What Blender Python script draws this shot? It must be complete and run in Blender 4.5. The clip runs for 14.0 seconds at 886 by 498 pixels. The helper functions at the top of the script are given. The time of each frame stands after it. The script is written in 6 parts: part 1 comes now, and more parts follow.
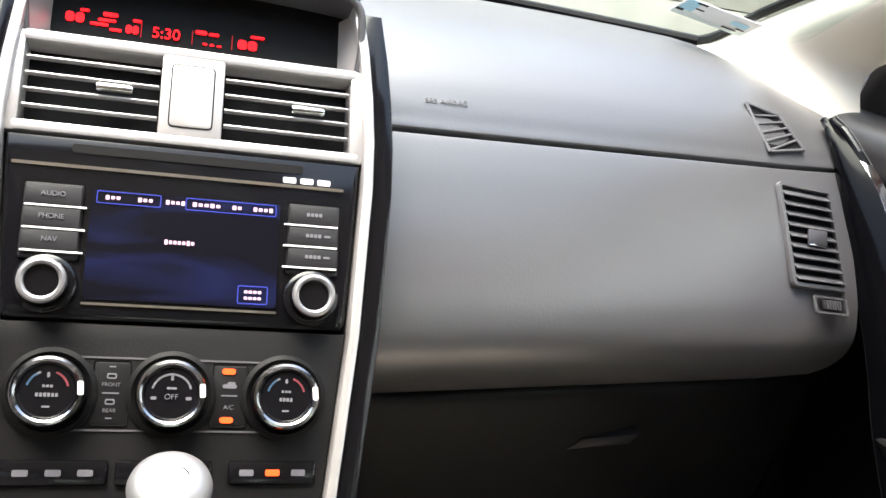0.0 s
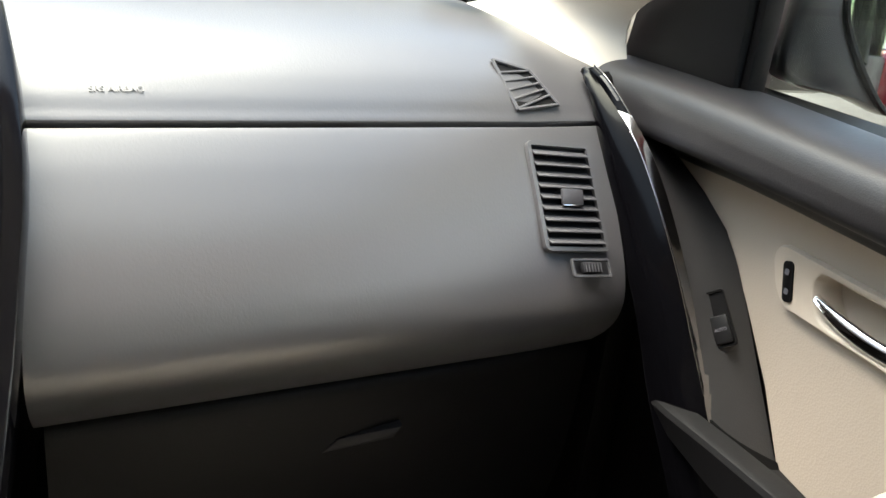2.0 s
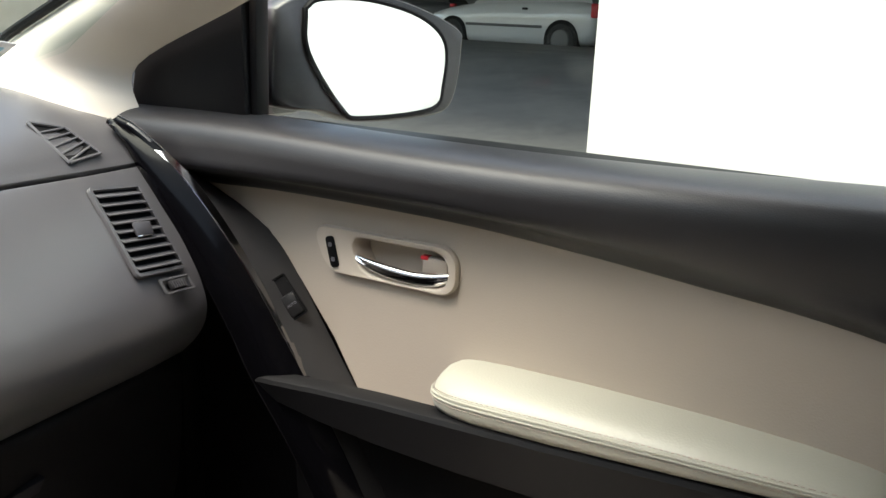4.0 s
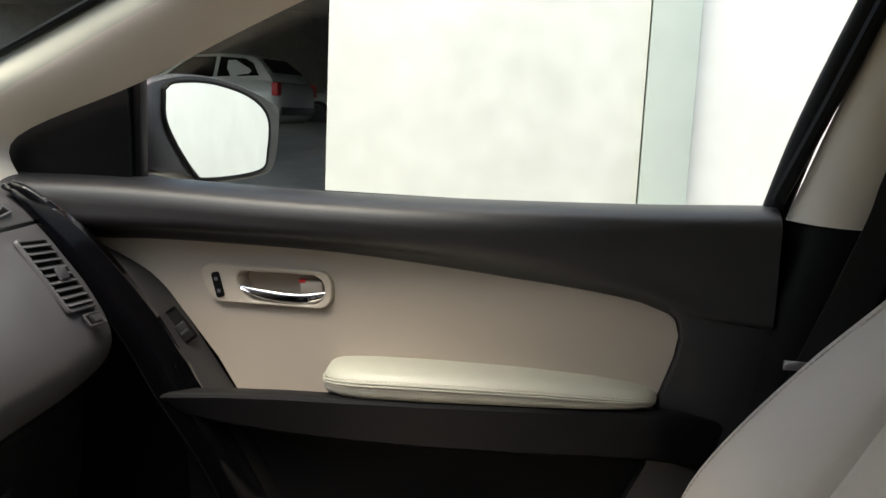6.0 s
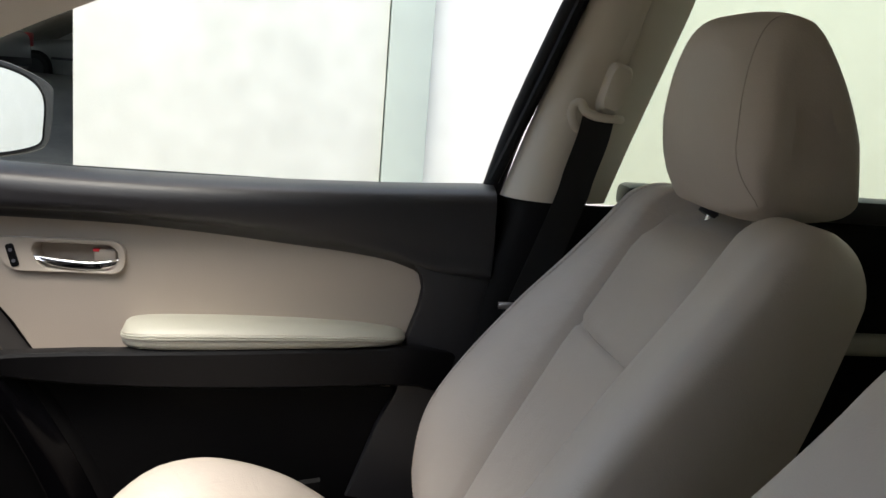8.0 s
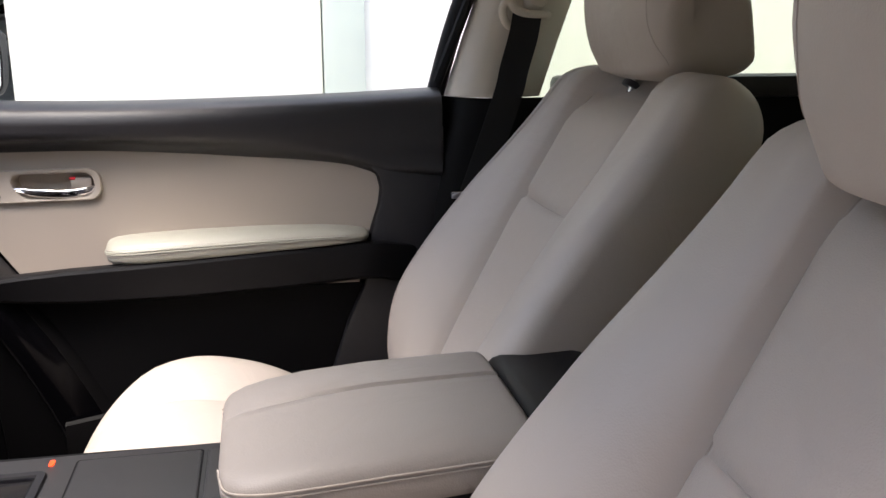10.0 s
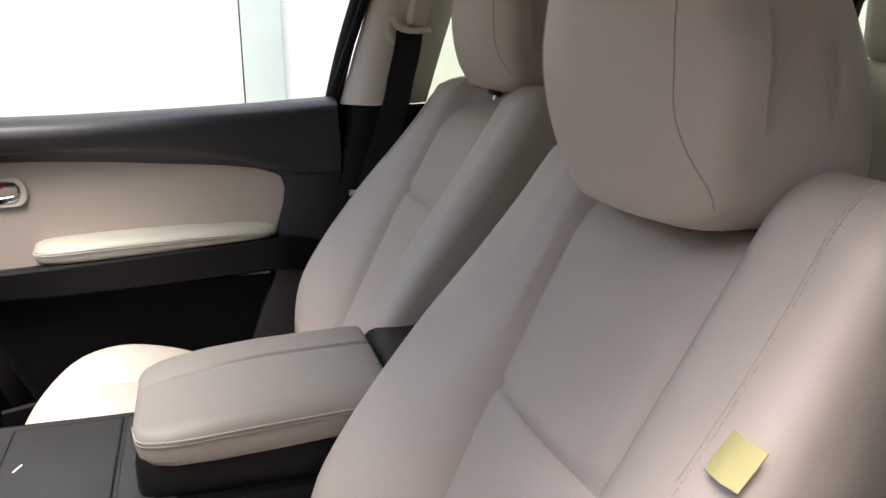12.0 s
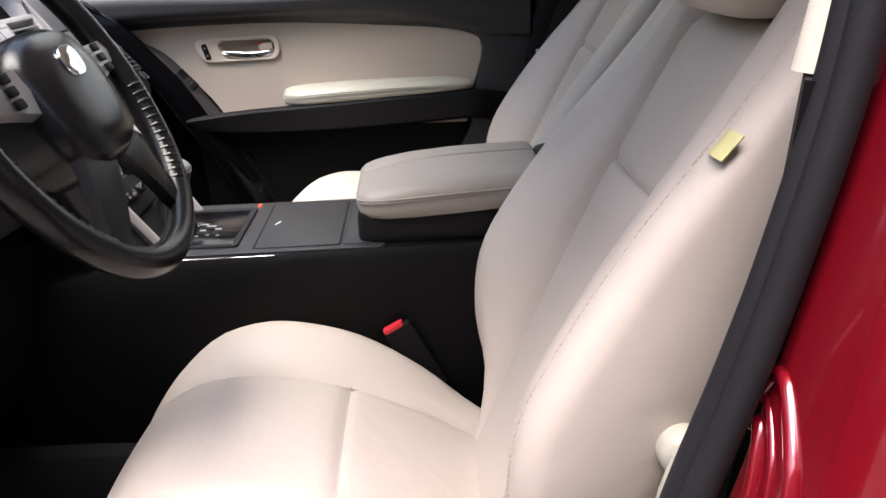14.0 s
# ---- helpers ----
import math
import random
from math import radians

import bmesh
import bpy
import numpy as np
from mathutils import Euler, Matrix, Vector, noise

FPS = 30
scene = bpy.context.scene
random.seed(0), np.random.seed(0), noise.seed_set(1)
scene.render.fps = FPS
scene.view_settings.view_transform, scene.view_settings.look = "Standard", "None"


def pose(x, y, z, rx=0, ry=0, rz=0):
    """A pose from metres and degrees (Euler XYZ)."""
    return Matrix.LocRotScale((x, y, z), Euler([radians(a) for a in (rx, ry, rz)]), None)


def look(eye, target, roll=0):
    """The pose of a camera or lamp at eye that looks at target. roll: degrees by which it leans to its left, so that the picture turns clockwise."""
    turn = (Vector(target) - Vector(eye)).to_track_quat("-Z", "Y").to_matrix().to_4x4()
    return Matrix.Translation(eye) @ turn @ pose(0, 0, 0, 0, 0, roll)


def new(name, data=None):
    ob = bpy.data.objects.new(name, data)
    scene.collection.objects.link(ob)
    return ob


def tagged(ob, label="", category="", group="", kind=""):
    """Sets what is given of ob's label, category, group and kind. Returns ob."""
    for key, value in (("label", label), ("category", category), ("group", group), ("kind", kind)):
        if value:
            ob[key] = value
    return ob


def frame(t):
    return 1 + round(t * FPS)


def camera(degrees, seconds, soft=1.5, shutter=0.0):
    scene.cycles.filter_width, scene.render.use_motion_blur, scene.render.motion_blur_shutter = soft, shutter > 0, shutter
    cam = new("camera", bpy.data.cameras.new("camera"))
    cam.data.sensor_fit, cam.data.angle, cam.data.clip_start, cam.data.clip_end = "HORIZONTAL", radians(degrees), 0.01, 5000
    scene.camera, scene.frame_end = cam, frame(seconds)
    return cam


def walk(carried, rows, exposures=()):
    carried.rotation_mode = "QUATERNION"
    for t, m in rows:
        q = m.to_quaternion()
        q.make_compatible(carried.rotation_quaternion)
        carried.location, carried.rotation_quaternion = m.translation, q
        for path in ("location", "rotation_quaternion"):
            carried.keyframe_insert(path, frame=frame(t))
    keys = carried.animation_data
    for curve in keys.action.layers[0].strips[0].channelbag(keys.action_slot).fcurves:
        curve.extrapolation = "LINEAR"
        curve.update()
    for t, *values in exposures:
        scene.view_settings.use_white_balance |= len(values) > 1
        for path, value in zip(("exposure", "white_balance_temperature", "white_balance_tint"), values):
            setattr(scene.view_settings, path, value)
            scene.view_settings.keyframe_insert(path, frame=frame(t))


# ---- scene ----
cam = camera(54.0, 14.0, soft=1.5)
PATH = [
    (0, (-0.01, 0.172, 1.223), (0.566, 1.957, 0.53), 10.7),
    (0.5, (0.078, 0.193, 1.262), (0.749, 1.96, 0.608), 11.2),
    (1, (0.164, 0.192, 1.253), (0.881, 1.95, 0.623), 9.2),
    (1.5, (0.189, 0.196, 1.24), (0.889, 1.954, 0.592), 6.2),
    (2, (0.181, 0.183, 1.235), (0.903, 1.902, 0.51), 6.6),
    (2.5, (0.15, 0.162, 1.225), (1.178, 1.723, 0.513), 5.3),
    (3, (0.112, 0.158, 1.222), (1.342, 1.574, 0.529), 5.4),
    (3.5, (0.043, 0.15, 1.218), (1.465, 1.403, 0.582), 4.5),
    (4, (-0.018, 0.139, 1.226), (1.657, 1.106, 0.714), 2.5),
    (4.2, (-0.047, 0.147, 1.228), (1.67, 1.058, 0.756), 2.5),
    (6.3, (-0.404, 0.23, 1.218), (1.552, 0.438, 0.861), 2.9),
    (6.5, (-0.428, 0.233, 1.239), (1.53, 0.368, 0.854), 3.4),
    (6.8, (-0.469, 0.244, 1.234), (1.497, 0.26, 0.869), 4.3),
    (7, (-0.484, 0.248, 1.256), (1.475, 0.217, 0.854), 4.3),
    (7.5, (-0.538, 0.252, 1.262), (1.413, 0.09, 0.856), 4.0),
    (8, (-0.596, 0.259, 1.269), (1.349, -0.021, 0.897), 4.6),
    (8.5, (-0.642, 0.269, 1.26), (1.309, 0.011, 0.904), 3.3),
    (9, (-0.679, 0.291, 1.209), (1.225, -0.022, 0.683), 0.8),
    (11.5, (-0.842, 0.276, 1.204), (1.052, -0.236, 0.813), -0.7),
    (12, (-0.915, 0.253, 1.245), (0.95, -0.272, 0.749), -1.0),
    (12.5, (-1.0, 0.259, 1.248), (0.899, -0.229, 0.85), -1.1),
    (13, (-1.1, 0.27, 1.224), (0.809, -0.098, 0.754), -1.2),
    (13.5, (-1.171, 0.255, 1.209), (0.735, 0.063, 0.633), -1.9),
    (14, (-1.229, 0.244, 1.196), (0.651, 0.207, 0.515), -2.5),
]
walk(cam, [(t, look(eye, target, roll)) for t, eye, target, roll in PATH],
     exposures=[(0.0, 3.1, 6900, 11), (0.5, 2.7, 7300, 7), (1.0, 2.4, 7400, 6), (1.5, 2.52, 7150, 6), (2.0, 2.85, 7050, 8), (3.0, 3.07, 7050, 8), (4.2, 2.3, 7000, 10), (6.3, 1.95, 7250, 11), (7.5, 2.0, 7000, 13), (8.5, 2.0, 6900, 16), (9.0, 2.25, 6850, 22), (11.5, 2.4, 6850, 18), (12.0, 2.35, 6900, 18), (12.5, 2.25, 6900, 16), (13.0, 2.33, 6800, 19), (13.5, 2.38, 6800, 21), (14.0, 2.35, 6650, 19)])

# ---- world and sun ----
sky_world = bpy.data.worlds.new("sky")
scene.world = sky_world
sky_world.use_nodes = True
_nt = sky_world.node_tree
_sky = _nt.nodes.new("ShaderNodeTexSky")
_sky.sky_type, _sky.sun_disc = "NISHITA", False
_sky.sun_elevation, _sky.sun_rotation = radians(74), radians(309)
_sky.air_density, _sky.dust_density = 1.0, 4.0
_nt.links.new(_sky.outputs[0], _nt.nodes["Background"].inputs[0])
_nt.nodes["Background"].inputs[1].default_value = 0.15
_sun = bpy.data.lights.new("sun", "SUN")
_sun.energy, _sun.angle, _sun.color = 1.5, radians(50), (1.0, 0.985, 0.96)
new("sun", _sun).matrix_world = look((-2.0, 1.6, 9.0), (0, 0, 0))

# ---- materials ----
def mat(name, base, rough=0.5, metal=0.0, grain=0.0, scale=400.0, stain=0.08, coat=0.0, spec=0.5, stain_scale=6.0, voronoi=False, stretch=None, wrinkle=0.0):
    m = bpy.data.materials.new(name)
    m.use_nodes = True
    nt = m.node_tree
    b = nt.nodes["Principled BSDF"]
    b.inputs["Base Color"].default_value = (*base, 1)
    b.inputs["Roughness"].default_value = rough
    b.inputs["Metallic"].default_value = metal
    b.inputs["Specular IOR Level"].default_value = spec
    b.inputs["Coat Weight"].default_value = coat
    b.inputs["Coat Roughness"].default_value = 0.05
    tc = nt.nodes.new("ShaderNodeTexCoord")
    if stain > 0:
        n = nt.nodes.new("ShaderNodeTexNoise")
        n.inputs["Scale"].default_value, n.inputs["Detail"].default_value = stain_scale, 6
        nt.links.new(tc.outputs["Object"], n.inputs["Vector"])
        mx = nt.nodes.new("ShaderNodeMix")
        mx.data_type = "RGBA"
        mx.inputs["A"].default_value = (*[c * (1 - stain) for c in base], 1)
        mx.inputs["B"].default_value = (*[min(1, c * (1 + stain)) for c in base], 1)
        nt.links.new(n.outputs["Fac"], mx.inputs["Factor"])
        nt.links.new(mx.outputs["Result"], b.inputs["Base Color"])
        mr = nt.nodes.new("ShaderNodeMapRange")
        mr.inputs["To Min"].default_value, mr.inputs["To Max"].default_value = max(0, rough - 0.06), min(1, rough + 0.06)
        nt.links.new(n.outputs["Fac"], mr.inputs["Value"])
        nt.links.new(mr.outputs["Result"], b.inputs["Roughness"])
    if grain > 0:
        if voronoi:
            g = nt.nodes.new("ShaderNodeTexVoronoi")
            g.inputs["Scale"].default_value = scale
            out = g.outputs["Distance"]
        else:
            g = nt.nodes.new("ShaderNodeTexNoise")
            g.inputs["Scale"].default_value, g.inputs["Detail"].default_value = scale, 4
            out = g.outputs["Fac"]
        if stretch:
            mp = nt.nodes.new("ShaderNodeMapping")
            mp.inputs["Scale"].default_value = stretch
            nt.links.new(tc.outputs["Object"], mp.inputs["Vector"])
            nt.links.new(mp.outputs["Vector"], g.inputs["Vector"])
        else:
            nt.links.new(tc.outputs["Object"], g.inputs["Vector"])
        bp = nt.nodes.new("ShaderNodeBump")
        bp.inputs["Strength"].default_value, bp.inputs["Distance"].default_value = grain, 0.001
        nt.links.new(out, bp.inputs["Height"])
        nt.links.new(bp.outputs["Normal"], b.inputs["Normal"])
        if wrinkle > 0:
            wn, wb = nt.nodes.new("ShaderNodeTexNoise"), nt.nodes.new("ShaderNodeBump")
            wn.inputs["Scale"].default_value, wn.inputs["Detail"].default_value, wn.inputs["Distortion"].default_value = 22, 3, 0.8
            wb.inputs["Strength"].default_value, wb.inputs["Distance"].default_value = wrinkle, 0.004
            nt.links.new(tc.outputs["Object"], wn.inputs["Vector"])
            nt.links.new(wn.outputs["Fac"], wb.inputs["Height"])
            nt.links.new(wb.outputs["Normal"], bp.inputs["Normal"])
    return m


def glow(name, color, strength):
    m = mat(name, [c * 0.3 for c in color], 0.3, stain=0, spec=0.2)
    b = m.node_tree.nodes["Principled BSDF"]
    b.inputs["Emission Color"].default_value, b.inputs["Emission Strength"].default_value = (*color, 1), strength
    return m


def glass(name, tint=(0.9, 0.95, 0.93)):
    m = bpy.data.materials.new(name)
    m.use_nodes = True
    nt = m.node_tree
    nt.nodes.remove(nt.nodes["Principled BSDF"])
    tr, gl, mx = (nt.nodes.new("ShaderNode" + k) for k in ("BsdfTransparent", "BsdfGlossy", "MixShader"))
    tr.inputs["Color"].default_value = (*tint, 1)
    gl.inputs["Roughness"].default_value = 0.0
    mx.inputs[0].default_value = 0.012
    nt.links.new(tr.outputs[0], mx.inputs[1])
    nt.links.new(gl.outputs[0], mx.inputs[2])
    nt.links.new(mx.outputs[0], nt.nodes["Material Output"].inputs[0])
    return m


# Same vinyl twice: dash lighter, door trim darker, to stand for uneven light
DASH = mat("lighter_soft_vinyl", (0.047, 0.047, 0.051), 0.39, spec=1.0, grain=0.12, scale=520, stretch=(1.0, 0.6, 0.6), stain=0.05)
DOORTRIM = mat("darker_soft_vinyl", (0.018, 0.018, 0.0195), 0.44, spec=0.5, grain=0.10, scale=700, voronoi=True)
WHEELSKIN = mat("black_wheel_leather", (0.006, 0.006, 0.0065), 0.24, spec=0.3, grain=0.12, scale=600, voronoi=True)
DARK = mat("dark_grained_plastic", (0.006, 0.006, 0.0066), 0.5, spec=0.2, grain=0.08, scale=900, voronoi=True)
BLACK = mat("black_plastic", (0.003, 0.003, 0.0033), 0.55, spec=0.14, grain=0.15, scale=500)
GLOSS = mat("piano_black", (0.004, 0.004, 0.005), 0.12, spec=0.3, stain=0.02)
DOORGLOSS = mat("gloss_black_door_strip", (0.0015, 0.0015, 0.002), 0.13, spec=0.08, stain=0.02)
SILVER = mat("silver_painted_plastic", (0.47, 0.462, 0.46), 0.38, metal=0.6, stain=0.03, grain=0.05, scale=900)
GREY = mat("grey_plastic", (0.075, 0.075, 0.08), 0.42, grain=0.12, scale=800)
SATIN = mat("satin_silver_edge", (0.24, 0.24, 0.25), 0.36, metal=0.6, stain=0.03)
BUTTON = mat("dark_button_plastic", (0.011, 0.011, 0.0125), 0.5, spec=0.2, grain=0.1, scale=800)
SMOKED = mat("smoked_chrome", (0.26, 0.26, 0.275), 0.14, metal=1.0, stain=0.03)
CHROME = mat("chrome", (0.85, 0.85, 0.87), 0.08, metal=1.0, stain=0.02)
CREAM = mat("cream_vinyl_panel", (0.38, 0.33, 0.275), 0.55, grain=0.12, scale=480, voronoi=True, stain=0.05)
HANDLECREAM = mat("cream_handle_plastic", (0.44, 0.385, 0.32), 0.5, grain=0.1, scale=900, stain=0.04)
TRIM = mat("cream_plastic_trim", (0.58, 0.535, 0.455), 0.6, grain=0.2, scale=900, stain=0.04)
LEATHER = mat("beige_leather", (0.46, 0.409, 0.358), 0.5, grain=0.14, scale=620, voronoi=True, stain=0.07, wrinkle=0.35)
INSERT = mat("perforated_beige_leather", (0.455, 0.40, 0.345), 0.56, grain=0.25, scale=700, voronoi=True, stain=0.07, wrinkle=0.4)
# Lid leather: greyer than the seats, and darkened to stand for roof shade
LIDLEATHER = mat("shaded_grey_lid_leather", (0.26, 0.232, 0.208), 0.5, grain=0.14, scale=620, voronoi=True, stain=0.07, wrinkle=0.3)
STITCH = mat("beige_stitching", (0.50, 0.44, 0.38), 0.7, stain=0.1)
SEAM = mat("tan_seam", (0.39, 0.34, 0.295), 0.7, stain=0.1)
PAD = mat("pale_leather_pad", (0.375, 0.37, 0.31), 0.42, grain=0.2, scale=420, voronoi=True, stain=0.04)
CARPET = mat("black_carpet", (0.004, 0.004, 0.0043), 0.95, grain=0.9, scale=900, stain=0.2)
LINER = mat("light_headliner", (0.62, 0.58, 0.5), 0.95, grain=0.3, scale=900, stain=0.04)
RUBBER = mat("black_rubber", (0.010, 0.010, 0.012), 0.6, spec=0.22, grain=0.15, scale=300)
RED = mat("red_car_paint", (0.17, 0.004, 0.010), 0.2, metal=0.3, coat=1.0, stain=0.03)
WEB = mat("black_webbing", (0.006, 0.006, 0.0065), 0.8, grain=0.6, scale=1200)
TAGC = mat("olive_tag", (0.50, 0.48, 0.22), 0.7, grain=0.4, scale=600)
GLASS = glass("clear_glass")
TINTED = glass("dark_privacy_glass", (0.74, 0.80, 0.70))
SLAT = mat("vent_slat_plastic", (0.045, 0.045, 0.05), 0.45, grain=0.1, scale=900)
MIRROR = mat("mirror_glass", (0.72, 0.74, 0.73), 0.01, metal=1.0, stain=0)
LEDRED = glow("red_display_digits", (1.0, 0.004, 0.008), 0.4)
LEDDIM = glow("dim_red_display_line", (0.6, 0.004, 0.008), 0.12)
AMBER = glow("amber_indicator", (1.0, 0.085, 0.02), 0.4)
SCREEN = glow("dark_blue_screen", (0.003, 0.003, 0.009), 0.07)
_n = SCREEN.node_tree
_tc, _mp, _nz, _rp = (_n.nodes.new("ShaderNode" + k) for k in ("TexCoord", "Mapping", "TexNoise", "ValToRGB"))
_mp.inputs["Rotation"].default_value, _mp.inputs["Scale"].default_value = (0, radians(14), 0), (9.0, 30.0, 42.0)
_nz.inputs["Scale"].default_value, _nz.inputs["Detail"].default_value, _nz.inputs["Distortion"].default_value = 1.0, 2, 0.7
_rp.color_ramp.elements[0].position, _rp.color_ramp.elements[1].position = 0.52, 0.80
_rp.color_ramp.elements[0].color, _rp.color_ramp.elements[1].color = (0.003, 0.003, 0.007, 1), (0.03, 0.05, 0.24, 1)
for _a, _b in ((_tc.outputs["Object"], _mp.inputs[0]), (_mp.outputs[0], _nz.inputs["Vector"]), (_nz.outputs["Fac"], _rp.inputs[0]), (_rp.outputs[0], _n.nodes["Principled BSDF"].inputs["Emission Color"])):
    _n.links.new(_a, _b)
SCREENBLUE = glow("blue_screen_glow", (0.06, 0.08, 0.5), 0.12)
SCREENTXT = glow("pale_screen_writing", (0.85, 0.55, 0.75), 0.15)
BTNTXT = mat("button_writing", (0.10, 0.10, 0.115), 0.6, stain=0)
REDSCALE = mat("dull_red_scale", (0.13, 0.012, 0.02), 0.6, stain=0)
BLUESCALE = mat("dull_blue_scale", (0.012, 0.05, 0.10), 0.6, stain=0)
WHITEMARK = mat("white_mark", (0.7, 0.7, 0.7), 0.5, stain=0)
REDMARK = mat("red_plastic", (0.55, 0.02, 0.03), 0.4, stain=0.03)
BODYWHITE = mat("white_car_paint", (0.6, 0.6, 0.6), 0.3, coat=0.8, stain=0.03)
TYRE = mat("tyre_rubber", (0.02, 0.02, 0.02), 0.8, stain=0.1)


def wall_mat(name, a, b, scale=2.0):
    m = mat(name, a, 0.85, grain=0.5, scale=90, stain=0)
    nt = m.node_tree
    p = nt.nodes["Principled BSDF"]
    tc = nt.nodes.new("ShaderNodeTexCoord")
    n1, n2 = nt.nodes.new("ShaderNodeTexNoise"), nt.nodes.new("ShaderNodeTexNoise")
    n1.inputs["Scale"].default_value, n1.inputs["Detail"].default_value, n1.inputs["Distortion"].default_value = scale, 8, 0.6
    n2.inputs["Scale"].default_value, n2.inputs["Detail"].default_value = scale * 9, 6
    add = nt.nodes.new("ShaderNodeMath")
    add.operation = "MULTIPLY_ADD"
    add.inputs[1].default_value = 0.6
    r = nt.nodes.new("ShaderNodeValToRGB")
    r.color_ramp.elements[0].position, r.color_ramp.elements[1].position = 0.60, 0.98
    r.color_ramp.elements[0].color, r.color_ramp.elements[1].color = (*b, 1), (*a, 1)
    for n in (n1, n2):
        nt.links.new(tc.outputs["Object"], n.inputs["Vector"])
    nt.links.new(n2.outputs["Fac"], add.inputs[0])
    nt.links.new(n1.outputs["Fac"], add.inputs[2])
    nt.links.new(add.outputs[0], r.inputs[0])
    nt.links.new(r.outputs[0], p.inputs["Base Color"])
    return m


WALL = wall_mat("stained_white_concrete", (0.82, 0.815, 0.755), (0.67, 0.67, 0.615), 1.1)
WALLGREEN = wall_mat("pale_green_render", (0.52, 0.58, 0.53), (0.47, 0.52, 0.48))
BEIGEWALL = wall_mat("yellowish_concrete_wall", (0.68, 0.64, 0.51), (0.56, 0.52, 0.40), 1.4)
WHITEWASH = wall_mat("whitewashed_wall", (0.82, 0.82, 0.80), (0.74, 0.74, 0.72))
GROUND = wall_mat("grey_garage_floor", (0.23, 0.22, 0.195), (0.165, 0.155, 0.14), 1.2)
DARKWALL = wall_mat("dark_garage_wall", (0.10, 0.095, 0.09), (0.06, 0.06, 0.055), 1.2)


# ---- mesh tools ----
def part(name, bm, material, parent=None, label="", smooth=True, angle=40):
    """Links a bmesh as one mesh object under a thing or a part."""
    bmesh.ops.recalc_face_normals(bm, faces=bm.faces)
    me = bpy.data.meshes.new(name)
    bm.to_mesh(me)
    bm.free()
    me.materials.append(material)
    if smooth:
        me.shade_smooth()
        me.set_sharp_from_angle(angle=radians(angle))
    ob = new(name, me)
    if parent:
        ob.parent = parent
    if label:
        ob["label"] = label
    return ob


def thing(name, label, category, group="", kind=""):
    return tagged(new(name), label, category, group, kind)


def ease(a, b, x):
    x = min(1, max(0, (x - a) / (b - a)))
    return x * x * (3 - 2 * x)


def lerp_table(tab, x):
    xs, ys = zip(*tab)
    return float(np.interp(x, xs, ys))


def soft_table(tab, x):
    """Like lerp_table, but with no kinks at its points."""
    n = len(tab)
    x = min(max(x, tab[0][0]), tab[-1][0])
    k = max(0, min(n - 2, sum(1 for p in tab if p[0] <= x) - 1))

    def slope(i):
        a, b = tab[max(0, i - 1)], tab[min(n - 1, i + 1)]
        return (b[1] - a[1]) / (b[0] - a[0])

    (x0, y0), (x1, y1) = tab[k], tab[k + 1]
    h = x1 - x0
    t = (x - x0) / h
    return y0 * (1 + 2 * t) * (1 - t) ** 2 + h * slope(k) * t * (1 - t) ** 2 + y1 * t * t * (3 - 2 * t) + h * slope(k + 1) * t * t * (t - 1)


def spline(pts, n=8):
    """Catmull-Rom through the points."""
    p = [Vector(q) for q in pts]
    p = [2 * p[0] - p[1]] + p + [2 * p[-1] - p[-2]]
    out = []
    for i in range(1, len(p) - 2):
        for k in range(n):
            t = k / n
            a, b, c, d = p[i - 1], p[i], p[i + 1], p[i + 2]
            out.append(0.5 * (2 * b + (c - a) * t + (2 * a - 5 * b + 4 * c - d) * t * t + (3 * b - a - 3 * c + d) * t ** 3))
    return out + [p[-2]]


def loft(rings, closed=True, caps=True, bm=None):
    bm = bm or bmesh.new()
    vs = [[bm.verts.new(p) for p in r] for r in rings]
    n = len(rings[0])
    for a, b in zip(vs, vs[1:]):
        for i in range(n if closed else n - 1):
            j = (i + 1) % n
            bm.faces.new((a[i], a[j], b[j], b[i]))
    if caps and closed:
        bm.faces.new(vs[0])
        bm.faces.new(vs[-1])
    return bm


def sheet(rings, thick, bm=None):
    """An open loft given thickness along its normals."""
    bm = loft(rings, closed=False, caps=False, bm=bm)
    bmesh.ops.recalc_face_normals(bm, faces=bm.faces)
    bmesh.ops.solidify(bm, geom=bm.faces[:], thickness=thick)
    return bm


def rbox(c, s, bev=0.004, m=None, seg=2, bm=None):
    bm = bm or bmesh.new()
    g = bmesh.ops.create_cube(bm, size=1.0, matrix=Matrix.Translation(c) @ Matrix.Diagonal((*s, 1)))
    if bev:
        es = list({e for v in g["verts"] for e in v.link_edges})
        bmesh.ops.bevel(bm, geom=es, offset=bev, segments=seg, profile=0.5, affect="EDGES")
    if m:
        bmesh.ops.transform(bm, matrix=m, verts=bm.verts)
    return bm


def prism(poly, axis, a0, a1, bev=0.0, seg=2):
    """A polygon extruded along x, y or z; its points are in the two other axes' order."""
    bm = bmesh.new()
    def at(p, a):
        return {"x": (a, p[0], p[1]), "y": (p[0], a, p[1]), "z": (p[0], p[1], a)}[axis]
    lo, hi = [bm.verts.new(at(p, a0)) for p in poly], [bm.verts.new(at(p, a1)) for p in poly]
    bm.faces.new(lo)
    bm.faces.new(hi)
    for i in range(len(poly)):
        j = (i + 1) % len(poly)
        bm.faces.new((lo[i], lo[j], hi[j], hi[i]))
    if bev:
        bmesh.ops.recalc_face_normals(bm, faces=bm.faces)
        caps = [e for e in bm.edges if (e.verts[0] in lo) == (e.verts[1] in lo)]
        bmesh.ops.bevel(bm, geom=caps, offset=bev, segments=seg, profile=0.5, affect="EDGES")
    return bm


